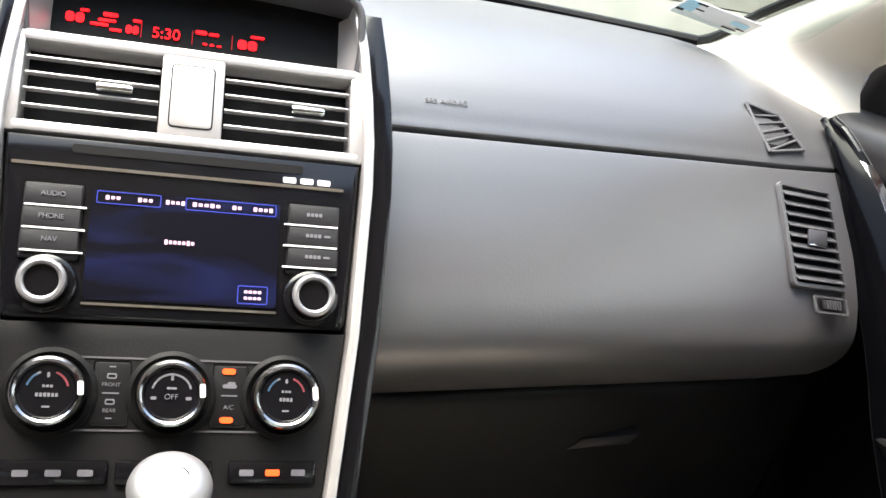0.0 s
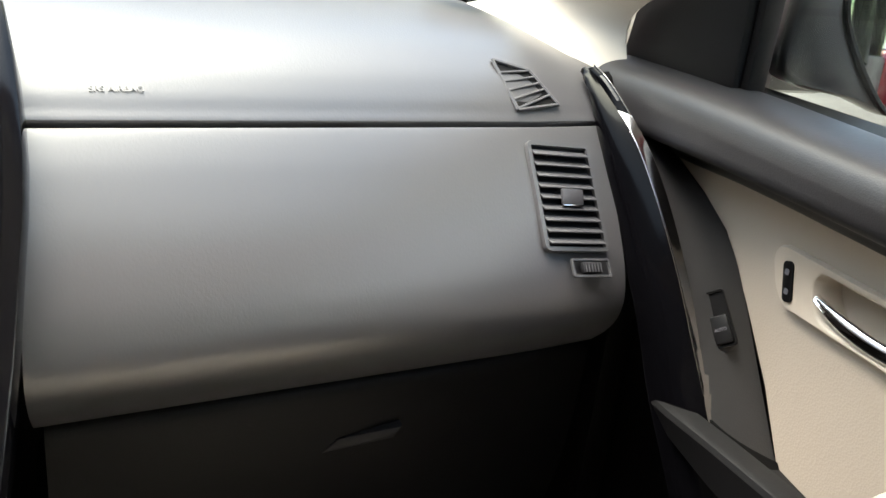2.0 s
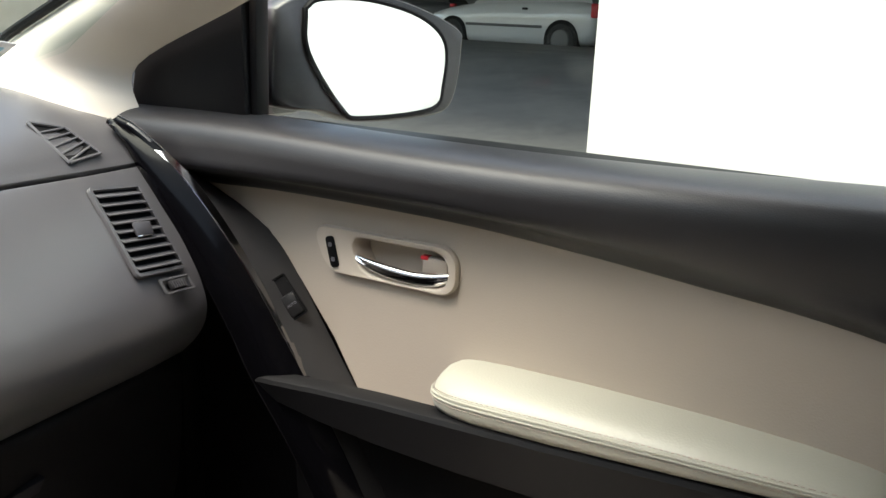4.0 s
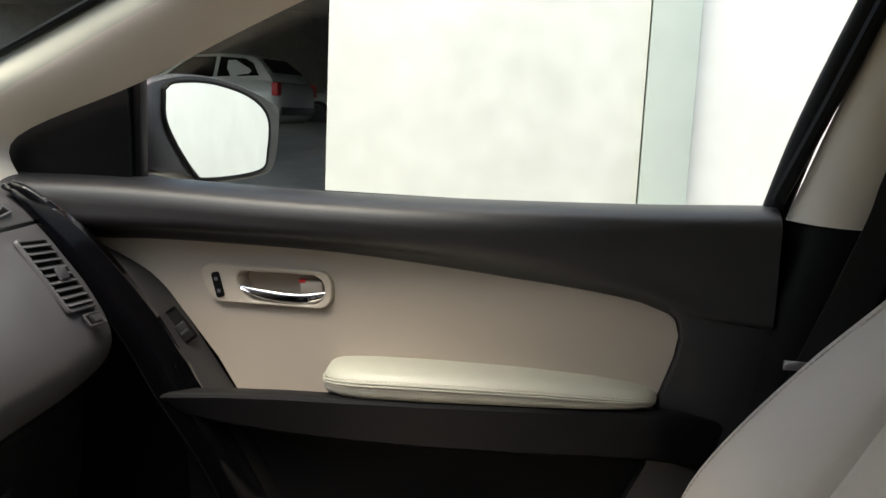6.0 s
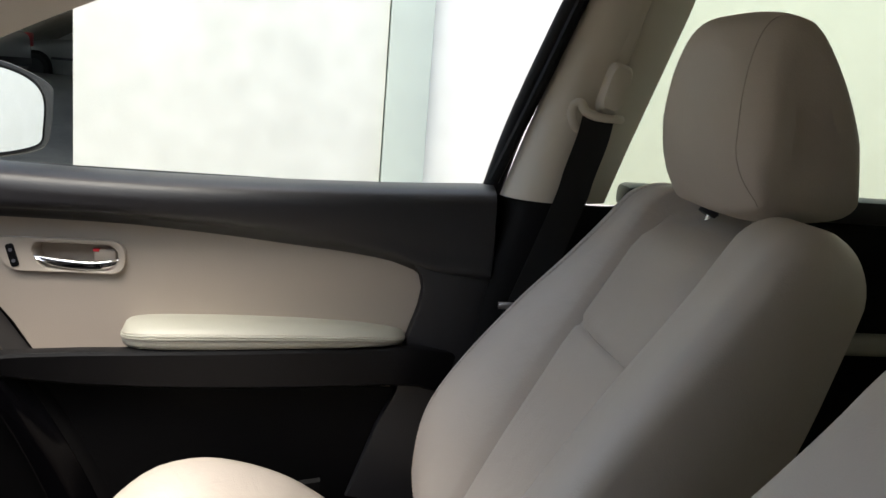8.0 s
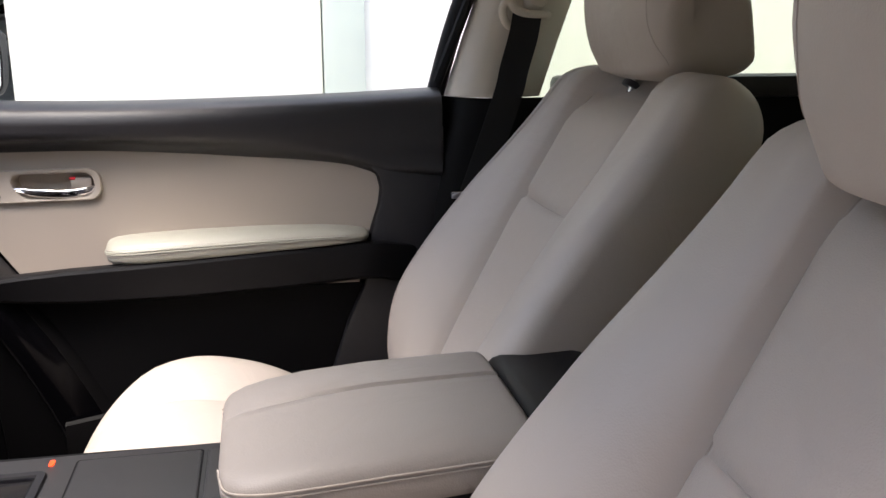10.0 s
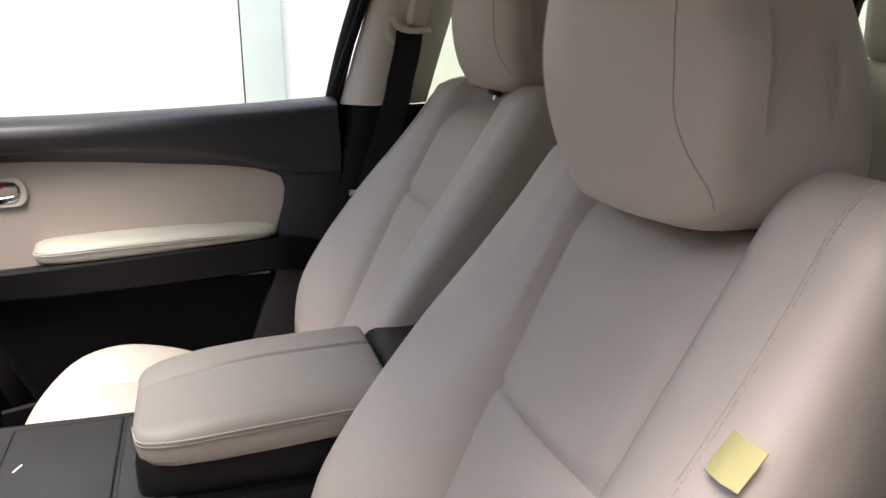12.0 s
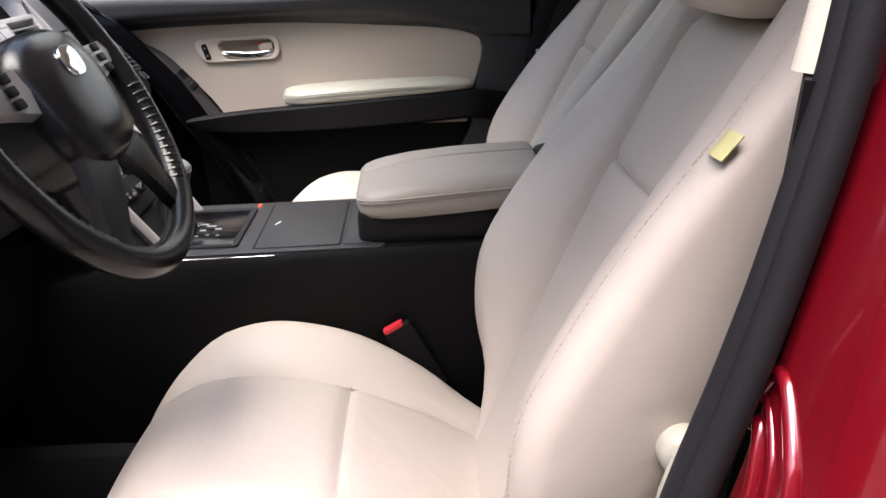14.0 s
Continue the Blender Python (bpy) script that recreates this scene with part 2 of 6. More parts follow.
def tube(pts, r, seg=8, closed=False, bm=None, flat=1.0):
    """A round bar along a line; r is one radius or one for each point."""
    pts = [Vector(p) for p in pts]
    rs = r if isinstance(r, (list, tuple)) else [r] * len(pts)
    rings, up = [], None
    for i, p in enumerate(pts):
        a, b = pts[i - 1] if (i or closed) else p, pts[(i + 1) % len(pts)] if (i + 1 < len(pts) or closed) else p
        d = (b - a).normalized()
        if up is None:
            up = d.orthogonal().normalized()
        up = (up - d * up.dot(d)).normalized()
        side = d.cross(up)
        rings.append([p + rs[i] * (math.cos(k * 2 * math.pi / seg) * up * flat + math.sin(k * 2 * math.pi / seg) * side) for k in range(seg)])
    if closed:
        rings.append(rings[0])
        bm = loft(rings, caps=False, bm=bm)
        bmesh.ops.remove_doubles(bm, verts=bm.verts, dist=1e-6)
        return bm
    return loft(rings, bm=bm)


def lathe(profile, seg=32, m=None, bm=None):
    """Rings of (radius, height) about z."""
    bm = loft([[(r * math.cos(k * 2 * math.pi / seg), r * math.sin(k * 2 * math.pi / seg), z) for k in range(seg)] for r, z in profile], bm=bm)
    if m:
        bmesh.ops.transform(bm, matrix=m, verts=bm.verts)
    return bm


def moved(bm, m):
    bmesh.ops.transform(bm, matrix=m, verts=bm.verts)
    return bm


def round_rect(w, h, r, n=5):
    out = []
    for cx, cy, a in ((w / 2 - r, h / 2 - r, 0), (-w / 2 + r, h / 2 - r, 90), (-w / 2 + r, -h / 2 + r, 180), (w / 2 - r, -h / 2 + r, 270)):
        out += [(cx + r * math.cos(radians(a + 90 * k / n)), cy + r * math.sin(radians(a + 90 * k / n))) for k in range(n + 1)]
    return out


def plate(w, h, r, thick, m=None, bev=0.0015, ring=0.0):
    """A rounded plate in its own xy plane from z = 0 to thick; ring > 0 makes a frame of that width."""
    o = round_rect(w, h, r)
    if not ring:
        bm = prism(o, "z", 0, thick, bev)
    else:
        i = round_rect(w - 2 * ring, h - 2 * ring, max(0.0008, r - ring))
        bm = bmesh.new()
        def row(p, z):
            return [(*q, z) for q in p]
        rings = [row(o, 0), row(o, thick * 0.7), row([(x * (1 - 0.2 * ring / w), y * (1 - 0.2 * ring / h)) for x, y in o], thick),
                 row([(x * (1 + 0.2 * ring / w), y * (1 + 0.2 * ring / h)) for x, y in i], thick), row(i, thick * 0.7), row(i, 0), row(o, 0)]
        loft(rings, caps=False, bm=bm)
        bmesh.ops.remove_doubles(bm, verts=bm.verts, dist=1e-6)
    return moved(bm, m) if m else bm


def writing(text, size, m, material, parent, name="writing"):
    c = bpy.data.curves.new(name, "FONT")
    c.body, c.size, c.align_x, c.align_y, c.extrude = text, size, "CENTER", "CENTER", 0.0003
    c.materials.append(material)
    ob = new(name, c)
    ob.matrix_world = m
    ob.parent = parent
    return ob


# ---- ground and garage ----
ground = tagged(part("ground", sheet([[(x, y, z) for y in (-60, 60)] for x, z in ((-60, 0), (2.9, 0), (10.0, 0.66), (60, 0.66))], -0.2), GROUND, smooth=False), "worn grey concrete garage floor", "ground", kind="structure")
wall_east = tagged(new("wall_east"), "stained white concrete garage wall beside the car", "wall", kind="structure")
part("wall_panel", rbox((2.65, 0.59, 1.6), (0.2, 1.06, 3.2), 0.003), WALL, wall_east)
part("column", rbox((2.64, -0.02, 1.6), (0.24, 0.15, 3.2), 0.003), WALLGREEN, wall_east, "pale green painted column")
part("wall_panel", rbox((2.67, -4.1, 1.6), (0.2, 8.0, 3.2), 0.003), WHITEWASH, wall_east, "bright whitewashed wall")
wall_north = tagged(part("wall_north", rbox((-1.6, 4.62, 1.6), (9.8, 0.2, 3.2), 0.01), DARKWALL), "pale yellowish concrete garage wall in front of the car", "wall", kind="structure")
for i, (z0, z1) in enumerate(((0.0, 0.40), (0.408, 1.05), (1.058, 1.70), (1.708, 2.35), (2.358, 3.2))):
    part("wall_course", rbox((-1.6, 4.51, (z0 + z1) / 2), (9.8, 0.03, z1 - z0), 0.002), BEIGEWALL, wall_north)
# Unseen wall, added and kept dark to cut light through the driver door
wall_west = tagged(part("wall_west", rbox((-3.1, -2.0, 1.7), (0.2, 13.0, 3.4), 0.01), DARKWALL), "unseen dark wall added to block sky light on the driver side", "wall", kind="structure")
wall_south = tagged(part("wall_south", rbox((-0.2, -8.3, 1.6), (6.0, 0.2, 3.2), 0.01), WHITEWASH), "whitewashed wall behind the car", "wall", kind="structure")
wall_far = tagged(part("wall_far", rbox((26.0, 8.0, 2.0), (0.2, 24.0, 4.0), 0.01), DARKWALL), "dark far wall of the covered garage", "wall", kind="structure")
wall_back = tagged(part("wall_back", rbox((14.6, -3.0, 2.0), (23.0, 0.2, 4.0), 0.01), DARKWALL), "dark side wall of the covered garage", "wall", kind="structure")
# Roof slab is out of view, sized to keep the garage floor shaded
garage_roof = tagged(part("ceiling", rbox((15.0, 8.5, 4.1), (23.0, 24.0, 0.2), 0.01), DARKWALL), "unseen dark concrete roof over the parked cars, added to shade the garage", "ceiling", kind="structure")

# ---- seats ----
def make_seat(cx, hy, hz, recline, ccx, cy, cz, label, hb, vseam, plump=1.0, low=0.0):
    seat = thing("front_seat", label, "seat", "front seats")
    r = radians(recline)

    def world(u, v, w):
        return (cx + u, hy - v * math.sin(r) + w * math.cos(r), hz + v * math.cos(r) + w * math.sin(r))

    half = [(-0.06, 0.13), (0, 0.178), (0.06, 0.224), (0.12, 0.248), (0.25, 0.252), (0.38, 0.240), (0.48, 0.231), (0.56, 0.222), (0.62, 0.215), (0.66, 0.207)]
    bols = [(-0.06, -0.05), (0, -0.03), (0.06, 0.0), (0.12, 0.042), (0.2, 0.070), (0.28, 0.069), (0.4, 0.051), (0.5, 0.028), (0.58, 0.014), (0.7, 0.004)]
    seam = [(-0.06, 0.085), (0.2, 0.100), (0.43, 0.104), (0.66, 0.112)]
    thick = [(-0.06, 0.12), (0.3, 0.155), (0.5, 0.140), (0.62, 0.125), (0.66, 0.12)]

    def front(u, v):
        W, B, S = soft_table(half, v), soft_table(bols, v) * plump, lerp_table(seam, v)
        a = abs(u)
        w = 0.012 * math.sin(math.pi * min(1, max(0, v / 0.6))) * (1 - (a / W) ** 2)
        if a > S:
            x = (a - S) / (W - S)
            w += B * math.sin(min(1, x * 1.35) * math.pi / 2) ** 1.15 + 0.009 * math.sin(math.pi * min(1, x * 2.2))
        w -= 0.010 * math.exp(-((a - S) / 0.006) ** 2)
        if a < S:
            w -= 0.006 * math.exp(-((v - vseam - 0.004 * (a / S) ** 2) / 0.005) ** 2)
            w += 0.006 * math.cos(a / S * math.pi / 2) + (0.007 * math.exp(-((v - vseam + 0.035) / 0.03) ** 2) * math.cos(a / S * math.pi / 2) if v < vseam else 0.0)
        return w - 0.062 * ease(0.555, 0.65, v) * (1 - ease(S - 0.02, S + 0.012, a))

    nv = [-0.06 + 0.02 * i for i in range(24)] + [vseam + k for k in (-0.02, -0.012, -0.006, 0, 0.006, 0.013, 0.02, 0.03, 0.043)] + [0.49 + 0.02 * i for i in range(7)]
    nv = sorted(set(round(v, 4) for v in nv)) + [0.62, 0.63, 0.638, 0.645, 0.65, 0.654, 0.657]
    nv = sorted(set(nv))
    rings = []
    for v in nv:
        W, T, S = soft_table(half, v), lerp_table(thick, v), lerp_table(seam, v)
        rho = 0.026
        k = math.sqrt(max(0.0, 1 - ((v - 0.60) / 0.0585) ** 2)) if v > 0.60 else 1.0
        us = [-W + rho * (1 - math.cos(i / 6 * math.pi / 2)) for i in range(7)]
        for a, b, n in ((-W + rho, -S - 0.012, 5), (-S - 0.012, -S + 0.012, 6), (-S + 0.012, S - 0.012, 12), (S - 0.012, S + 0.012, 6), (S + 0.012, W - rho, 5)):
            us += [a + (b - a) * (i + 1) / n for i in range(n)]
        us += [W - rho * (1 - math.cos(i / 6 * math.pi / 2)) for i in range(5, -1, -1)]
        ring = []
        for u in us:
            w = front(u, v)
            over = abs(u) - (W - rho)
            if over > 0:
                w -= rho - math.sqrt(max(0, rho * rho - over * over))
            ring.append((u, w))
        for i in range(11):
            u = W - 2 * W * i / 10
            ring.append((u * 0.97, -T + 0.03 * max(0, abs(u) / W - 0.7) / 0.3))
        wc = -T / 2
        rings.append([world(u * (0.8 + 0.2 * k), v, wc + (w - wc) * k) for u, w in ring])
    # faces of the padded insert are parts of their own
    lo, hi = 7 + 5 + 3 - 1, 7 + 5 + 6 + 12 + 3 - 1
    shells = {"backrest": bmesh.new(), "lower_insert": bmesh.new(), "upper_insert": bmesh.new()}
    cache = {k: {} for k in shells}
    n = len(rings[0])

    def vert(key, i, j):
        c = cache[key]
        if (i, j) not in c:
            c[i, j] = shells[key].verts.new(rings[i][j])
        return c[i, j]

    for i in range(len(rings) - 1):
        for j in range(n):
            key = "backrest"
            if lo <= j < hi and 0.0 <= nv[i] < 0.61:
                key = "lower_insert" if nv[i] < vseam else "upper_insert"
            q = (j + 1) % n
            shells[key].faces.new((vert(key, i, j), vert(key, i, q), vert(key, i + 1, q), vert(key, i + 1, j)))
    shells["backrest"].faces.new([vert("backrest", 0, j) for j in range(n)])
    shells["backrest"].faces.new([vert("backrest", len(rings) - 1, j) for j in range(n)])
    back = part("backrest", shells["backrest"], LEATHER, seat, angle=70)
    part("lower_insert", shells["lower_insert"], INSERT, seat, "perforated lower back insert", angle=70)
    part("upper_insert", shells["upper_insert"], INSERT, seat, "perforated upper back insert", angle=70)
    # stitched seams along the bolsters' outer edge, over the shoulder
    def skin(u, v, lift):
        k = math.sqrt(max(0.0, 1 - ((v - 0.60) / 0.0585) ** 2)) if v > 0.60 else 1.0
        wc = -lerp_table(thick, v) / 2
        return Vector(world(u * (0.8 + 0.2 * k), v + (lift if v > 0.63 else 0.0), wc + (front(u, v) + lift - wc) * k))

    for sg in (1 if cx > 0 else -1,):
        pts = [(sg * (soft_table(half, v) - 0.035), v) for v in [0.02 * i for i in range(2, 30)] + [0.592, 0.604, 0.616, 0.626, 0.635, 0.642, 0.648, 0.653]]
        bm = bmesh.new()
        for (u0, v0), (u1, v1) in zip(pts, pts[1:]):
            p, q = skin(u0, v0, 0.0005), skin(u1, v1, 0.0005)
            m = max(1, round((q - p).length / 0.0068))
            for s in range(m):
                tube([p.lerp(q, (s + 0.15) / m), p.lerp(q, (s + 0.8) / m)], 0.0007, 5, bm=bm)
        part("stitching", bm, STITCH, back)
        part("seam_line", tube([skin(u - sg * 0.0035, v, 0.0001) for u, v in pts if v > 0.45], 0.0003, 5), SEAM, back)
    # creases where the insert meets the bolsters and where its two halves meet
    for sg in (-1, 1):
        part("crease", tube([world(sg * lerp_table(seam, v), v, front(sg * lerp_table(seam, v), v) + 0.0004) for v in [0.02 + 0.02 * i for i in range(30)]], 0.0008, 6), SEAM, back)
    part("crease", tube([world(lerp_table(seam, vseam) * k / 12, vseam + 0.004 * (k / 12) ** 2, front(lerp_table(seam, vseam) * k / 12, vseam + 0.004 * (k / 12) ** 2) + 0.0004) for k in range(-12, 13)], 0.0008, 6), SEAM, back)

    # headrest: a deep block whose side tapers to the top
    by, bz = hb
    side = [(p.x, p.y) for p in spline([(0.066, 0.004 - low, 0), (0.082, 0.04, 0), (0.088, 0.10, 0), (0.082, 0.16, 0), (0.066, 0.202, 0), (0.042, 0.214, 0), (0.015, 0.204, 0), (-0.018, 0.15, 0), (-0.042, 0.085, 0), (-0.058, 0.03, 0), (-0.058, 0.012 - low, 0), (-0.035, -low, 0), (0.03, -0.005 - low, 0), (0.066, 0.004 - low, 0)], 5)][:-1]
    my, mz = 0.022, 0.095
    rings = []
    HWID = 0.130
    for i in range(33):
        f = -1 + 2 * i / 32
        f = math.sin(f * math.pi / 2)
        sc = (1 - min(0.99999, abs(f)) ** 4.2) ** (1 / 4.2)
        rings.append([(cx + HWID * f * (1 - 0.10 * max(0, (z - 0.1) / 0.1) - 0.13 * max(0, (0.085 - z) / 0.095)), by + my + (y - my) * (0.30 + 0.70 * sc) * (1 if y > my else 1) + (0.012 * (1 - f * f) if y > my else 0), bz + mz + (z - mz) * (0.42 + 0.58 * sc) if sc > 0.03 else bz + mz + (z - mz) * 0.40) for y, z in side])
    hr = part("headrest", loft(rings), LEATHER, seat, angle=80)
    for sg in (-1, 1):
        pts = []
        for y, z in side[0:34]:
            f = 0.76 + 0.16 * ease(0.08, 0.0, z)
            sc = (1 - f ** 4.2) ** (1 / 4.2)
            pts.append((cx + sg * HWID * f * (1 - 0.10 * max(0, (z - 0.1) / 0.1) - 0.13 * max(0, (0.085 - z) / 0.095)), by + my + (y - my) * (0.30 + 0.70 * sc) + (0.012 * (1 - f * f) if y > my else 0) + 0.0003, bz + mz + (z - mz) * (0.42 + 0.58 * sc)))
        part("piping", tube(pts, 0.0005, 6), SEAM, hr, "fine seam piping")
        top_ = world(sg * 0.078, 0.622, -0.055)
        part("post", tube([top_, (cx + sg * 0.078, by + 0.012, bz + 0.02)], 0.0055, 12), CHROME, seat, "chrome headrest post")
        part("post_collar", moved(lathe([(0.013, 0), (0.013, 0.006), (0.010, 0.009), (0.007, 0.009)], 20), Matrix.Translation(world(sg * 0.078, 0.632, -0.050)) @ Matrix.Rotation(r, 4, "X")), GREY, seat)

    # cushion
    nu = 41
    top = [(0, -0.085), (0.06, -0.066), (0.12, -0.03), (0.19, 0.003), (0.25, 0.022), (0.31, 0.034), (0.36, 0.034), (0.40, 0.026), (0.44, 0.004), (0.47, -0.03), (0.49, -0.07), (0.495, -0.1)]
    W0 = [(0, 0.20), (0.1, 0.235), (0.3, 0.25), (0.42, 0.235), (0.47, 0.205), (0.495, 0.18)]
    bol = [(0, 0.0), (0.1, 0.02), (0.2, 0.034), (0.3, 0.034), (0.38, 0.025), (0.44, 0.008), (0.5, 0.0)]
    sm = 0.13
    vl = [0.02 * i for i in range(10)] + [0.195, 0.203, 0.21, 0.217, 0.225, 0.24, 0.26, 0.28, 0.30, 0.32, 0.34, 0.36, 0.38, 0.40, 0.415, 0.43, 0.44, 0.45, 0.458, 0.465, 0.472, 0.478, 0.484, 0.489, 0.493]
    parts_ = {"cushion": bmesh.new(), "cushion_insert": bmesh.new()}
    rows, idx = [], {"cushion": {}, "cushion_insert": {}}
    for v in vl:
        W, B, z0 = soft_table(W0, v), soft_table(bol, v), soft_table(top, v)
        row = []
        for i in range(nu):
            f = -1 + 2 * i / (nu - 1)
            u = W * math.copysign(abs(f) ** 0.95, f)
            a = abs(u)
            h = z0 + (B * math.sin(min(1, (a - sm) / (W - sm) * 1.3) * math.pi / 2) if a > sm else 0.008 * math.cos(a / sm * math.pi / 2))
            h -= 0.009 * math.exp(-((a - sm) / 0.008) ** 2)
            if a < sm:
                h -= 0.006 * math.exp(-((v - 0.21) / 0.006) ** 2)
            o = a - (W - 0.05)
            if o > 0:
                h -= 0.05 - math.sqrt(max(0, 0.0025 - o * o))
            row.append((ccx + u, cy + v, cz + h))
        W2 = W * 0.96
        row += [(ccx + W2, cy + v, cz - 0.13), (ccx - W2, cy + v, cz - 0.13)]
        rows.append(row)
    n = nu + 2

    def cv(key, i, j):
        if (i, j) not in idx[key]:
            idx[key][i, j] = parts_[key].verts.new(rows[i][j])
        return idx[key][i, j]

    for i in range(len(rows) - 1):
        for j in range(n):
            x = abs(rows[i][min(j, nu - 1)][0] - ccx) if j < nu else 1
            key = "cushion_insert" if j < nu - 1 and x < sm - 0.004 and abs(rows[i][j + 1][0] - ccx) < sm - 0.0 and vl[i] < 0.21 else "cushion"
            q = (j + 1) % n
            parts_[key].faces.new((cv(key, i, j), cv(key, i, q), cv(key, i + 1, q), cv(key, i + 1, j)))
    for i in (0, len(rows) - 1):
        parts_["cushion"].faces.new([cv("cushion", i, j) for j in range(n)])
    part("cushion", parts_["cushion"], LEATHER, seat, angle=70)
    part("cushion_insert", parts_["cushion_insert"], INSERT, seat, "perforated cushion insert", angle=70)
    for sg in (-1, 1):
        part("cushion_crease", tube([(ccx + sg * sm, cy + v, cz + soft_table(top, v) - 0.0083) for v in vl[1:-12]], 0.0012, 6), SEAM, seat)
    part("cushion_crease", tube([(ccx + sm * k / 12, cy + 0.21, cz + soft_table(top, 0.21) + 0.008 * math.cos(k / 12 * math.pi / 2) - 0.0055) for k in range(-12, 13)], 0.0008, 6), SEAM, seat)
    part("seat_base", rbox((ccx, cy + 0.2, cz - 0.19), (0.36, 0.36, 0.14), 0.02), BLACK, seat, "black seat base")
    for sg in (-1, 1):
        part("seat_rail", rbox((ccx + sg * 0.17, cy + 0.2, 0.425), (0.04, 0.46, 0.05), 0.005), BLACK, seat)
    return seat, world, front


make_seat(0.332, 0.131, 0.602, 28.0, 0.36, 0.085, 0.665, "beige leather passenger seat with perforated inserts", (-0.236, 1.155), 0.434)
dseat, dw, df = make_seat(-0.360, 0.196, 0.583, 26.4, -0.367, 0.14, 0.65, "beige leather driver seat with a small olive tag", (-0.105, 1.125), 0.402, 1.02, 0.010)
# olive tag sewn into the driver seat's outer seam
rows = []
for v in (0.475, 0.483, 0.491, 0.499):
    rows.append([dw(-u, v, df(-u, v) - d + e) for u, d, e in ((0.204, 0.0, 0.001), (0.214, 0.001, 0.006), (0.223, 0.0045, 0.010), (0.231, 0.012, 0.013))])
part("tag", sheet(rows, 0.0015), TAGC, dseat, "olive fabric tag")
# recline lever on the outer side
lever = part("recline_lever", moved(lathe([(0.0, 0.012), (0.012, 0.011), (0.02, 0.006), (0.022, 0.0), (0.022, -0.02)], 24), Matrix.Translation((-0.618, 0.04, 0.785)) @ Matrix.Rotation(radians(-90), 4, "Y")), PAD, dseat, "pale plastic recline lever")
part("lever_arm", tube(spline([(-0.622, 0.04, 0.785), (-0.628, 0.055, 0.745), (-0.63, 0.075, 0.69), (-0.628, 0.10, 0.62)], 5), [0.017] * 5 + [0.015] * 5 + [0.012] * 6, 12, flat=0.6), PAD, lever)

# ---- dashboard ----
def seam_at(x):
    """Where the dash seam runs: y and z."""
    a = abs(x)
    return 0.835 + 0.149 * (a - 0.142) + 0.006 * max(0, a - 0.56) / 0.1, 1.066 - 0.02 * (a - 0.142)


TOP_PROFILE = [(0.62, 0.058), (0.50, 0.07), (0.38, 0.079), (0.26, 0.082), (0.16, 0.076), (0.09, 0.062), (0.045, 0.041), (0.02, 0.0215), (0.008, 0.0085), (0.003, 0.0032), (0.002, 0.0005), (0.006, -0.006)]
FACE_PROFILE = [(0.006, -0.008), (0.0, -0.0035), (-0.004, -0.0048), (-0.018, -0.018), (-0.033, -0.034), (-0.064, -0.070), (-0.088, -0.104), (-0.098, -0.124), (-0.1025, -0.139), (-0.1025, -0.152), (-0.097, -0.168), (-0.083, -0.187), (-0.062, -0.207)]
GLOVE_PROFILE = [(-0.048, -0.203), (-0.059, -0.2085), (-0.064, -0.213), (-0.066, -0.225), (-0.064, -0.27), (-0.058, -0.33), (-0.045, -0.39), (-0.015, -0.45), (0.06, -0.48)]


def dash_rows(profile, x0, x1, n, drop=0.0):
    rows = []
    for i in range(n + 1):
        x = x0 + (x1 - x0) * i / n
        y, z = seam_at(x)
        e = drop * ease(0.56, 0.675, abs(x))
        rows.append([(x, y + a * (1 - 0.25 * e), z + b * (1 - e)) for a, b in profile])
    return rows


dashboard = thing("dashboard", "dark grey grained vinyl car dashboard", "dashboard")
for sg in (1, -1):
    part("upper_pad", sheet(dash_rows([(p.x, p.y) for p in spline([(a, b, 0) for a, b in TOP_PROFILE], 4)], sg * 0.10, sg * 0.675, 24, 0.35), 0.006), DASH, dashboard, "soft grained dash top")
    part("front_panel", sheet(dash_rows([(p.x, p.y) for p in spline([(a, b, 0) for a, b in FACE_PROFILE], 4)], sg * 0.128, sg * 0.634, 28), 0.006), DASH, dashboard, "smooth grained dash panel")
    # Lower panel takes the near-black plastic to stand in for footwell shade
    part("glove_box" if sg > 0 else "knee_panel", sheet(dash_rows([(p.x, p.y) for p in spline([(a, b, 0) for a, b in GLOVE_PROFILE], 3)], sg * 0.135, sg * 0.628, 16), 0.006), BLACK, dashboard, "lower dash panel, near black for footwell shade")
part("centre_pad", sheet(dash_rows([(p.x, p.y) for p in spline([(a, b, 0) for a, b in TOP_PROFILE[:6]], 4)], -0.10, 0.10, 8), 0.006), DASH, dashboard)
gx, gz = 0.385, 0.7955
gy = seam_at(gx)[0] - 0.066
part("glove_handle", prism([(gx - 0.038, gz - 0.011), (gx + 0.030, gz - 0.003), (gx + 0.037, gz + 0.009), (gx - 0.022, gz + 0.003)], "y", gy - 0.004, gy + 0.016, 0.003), BUTTON, dashboard, "grey glove box latch")


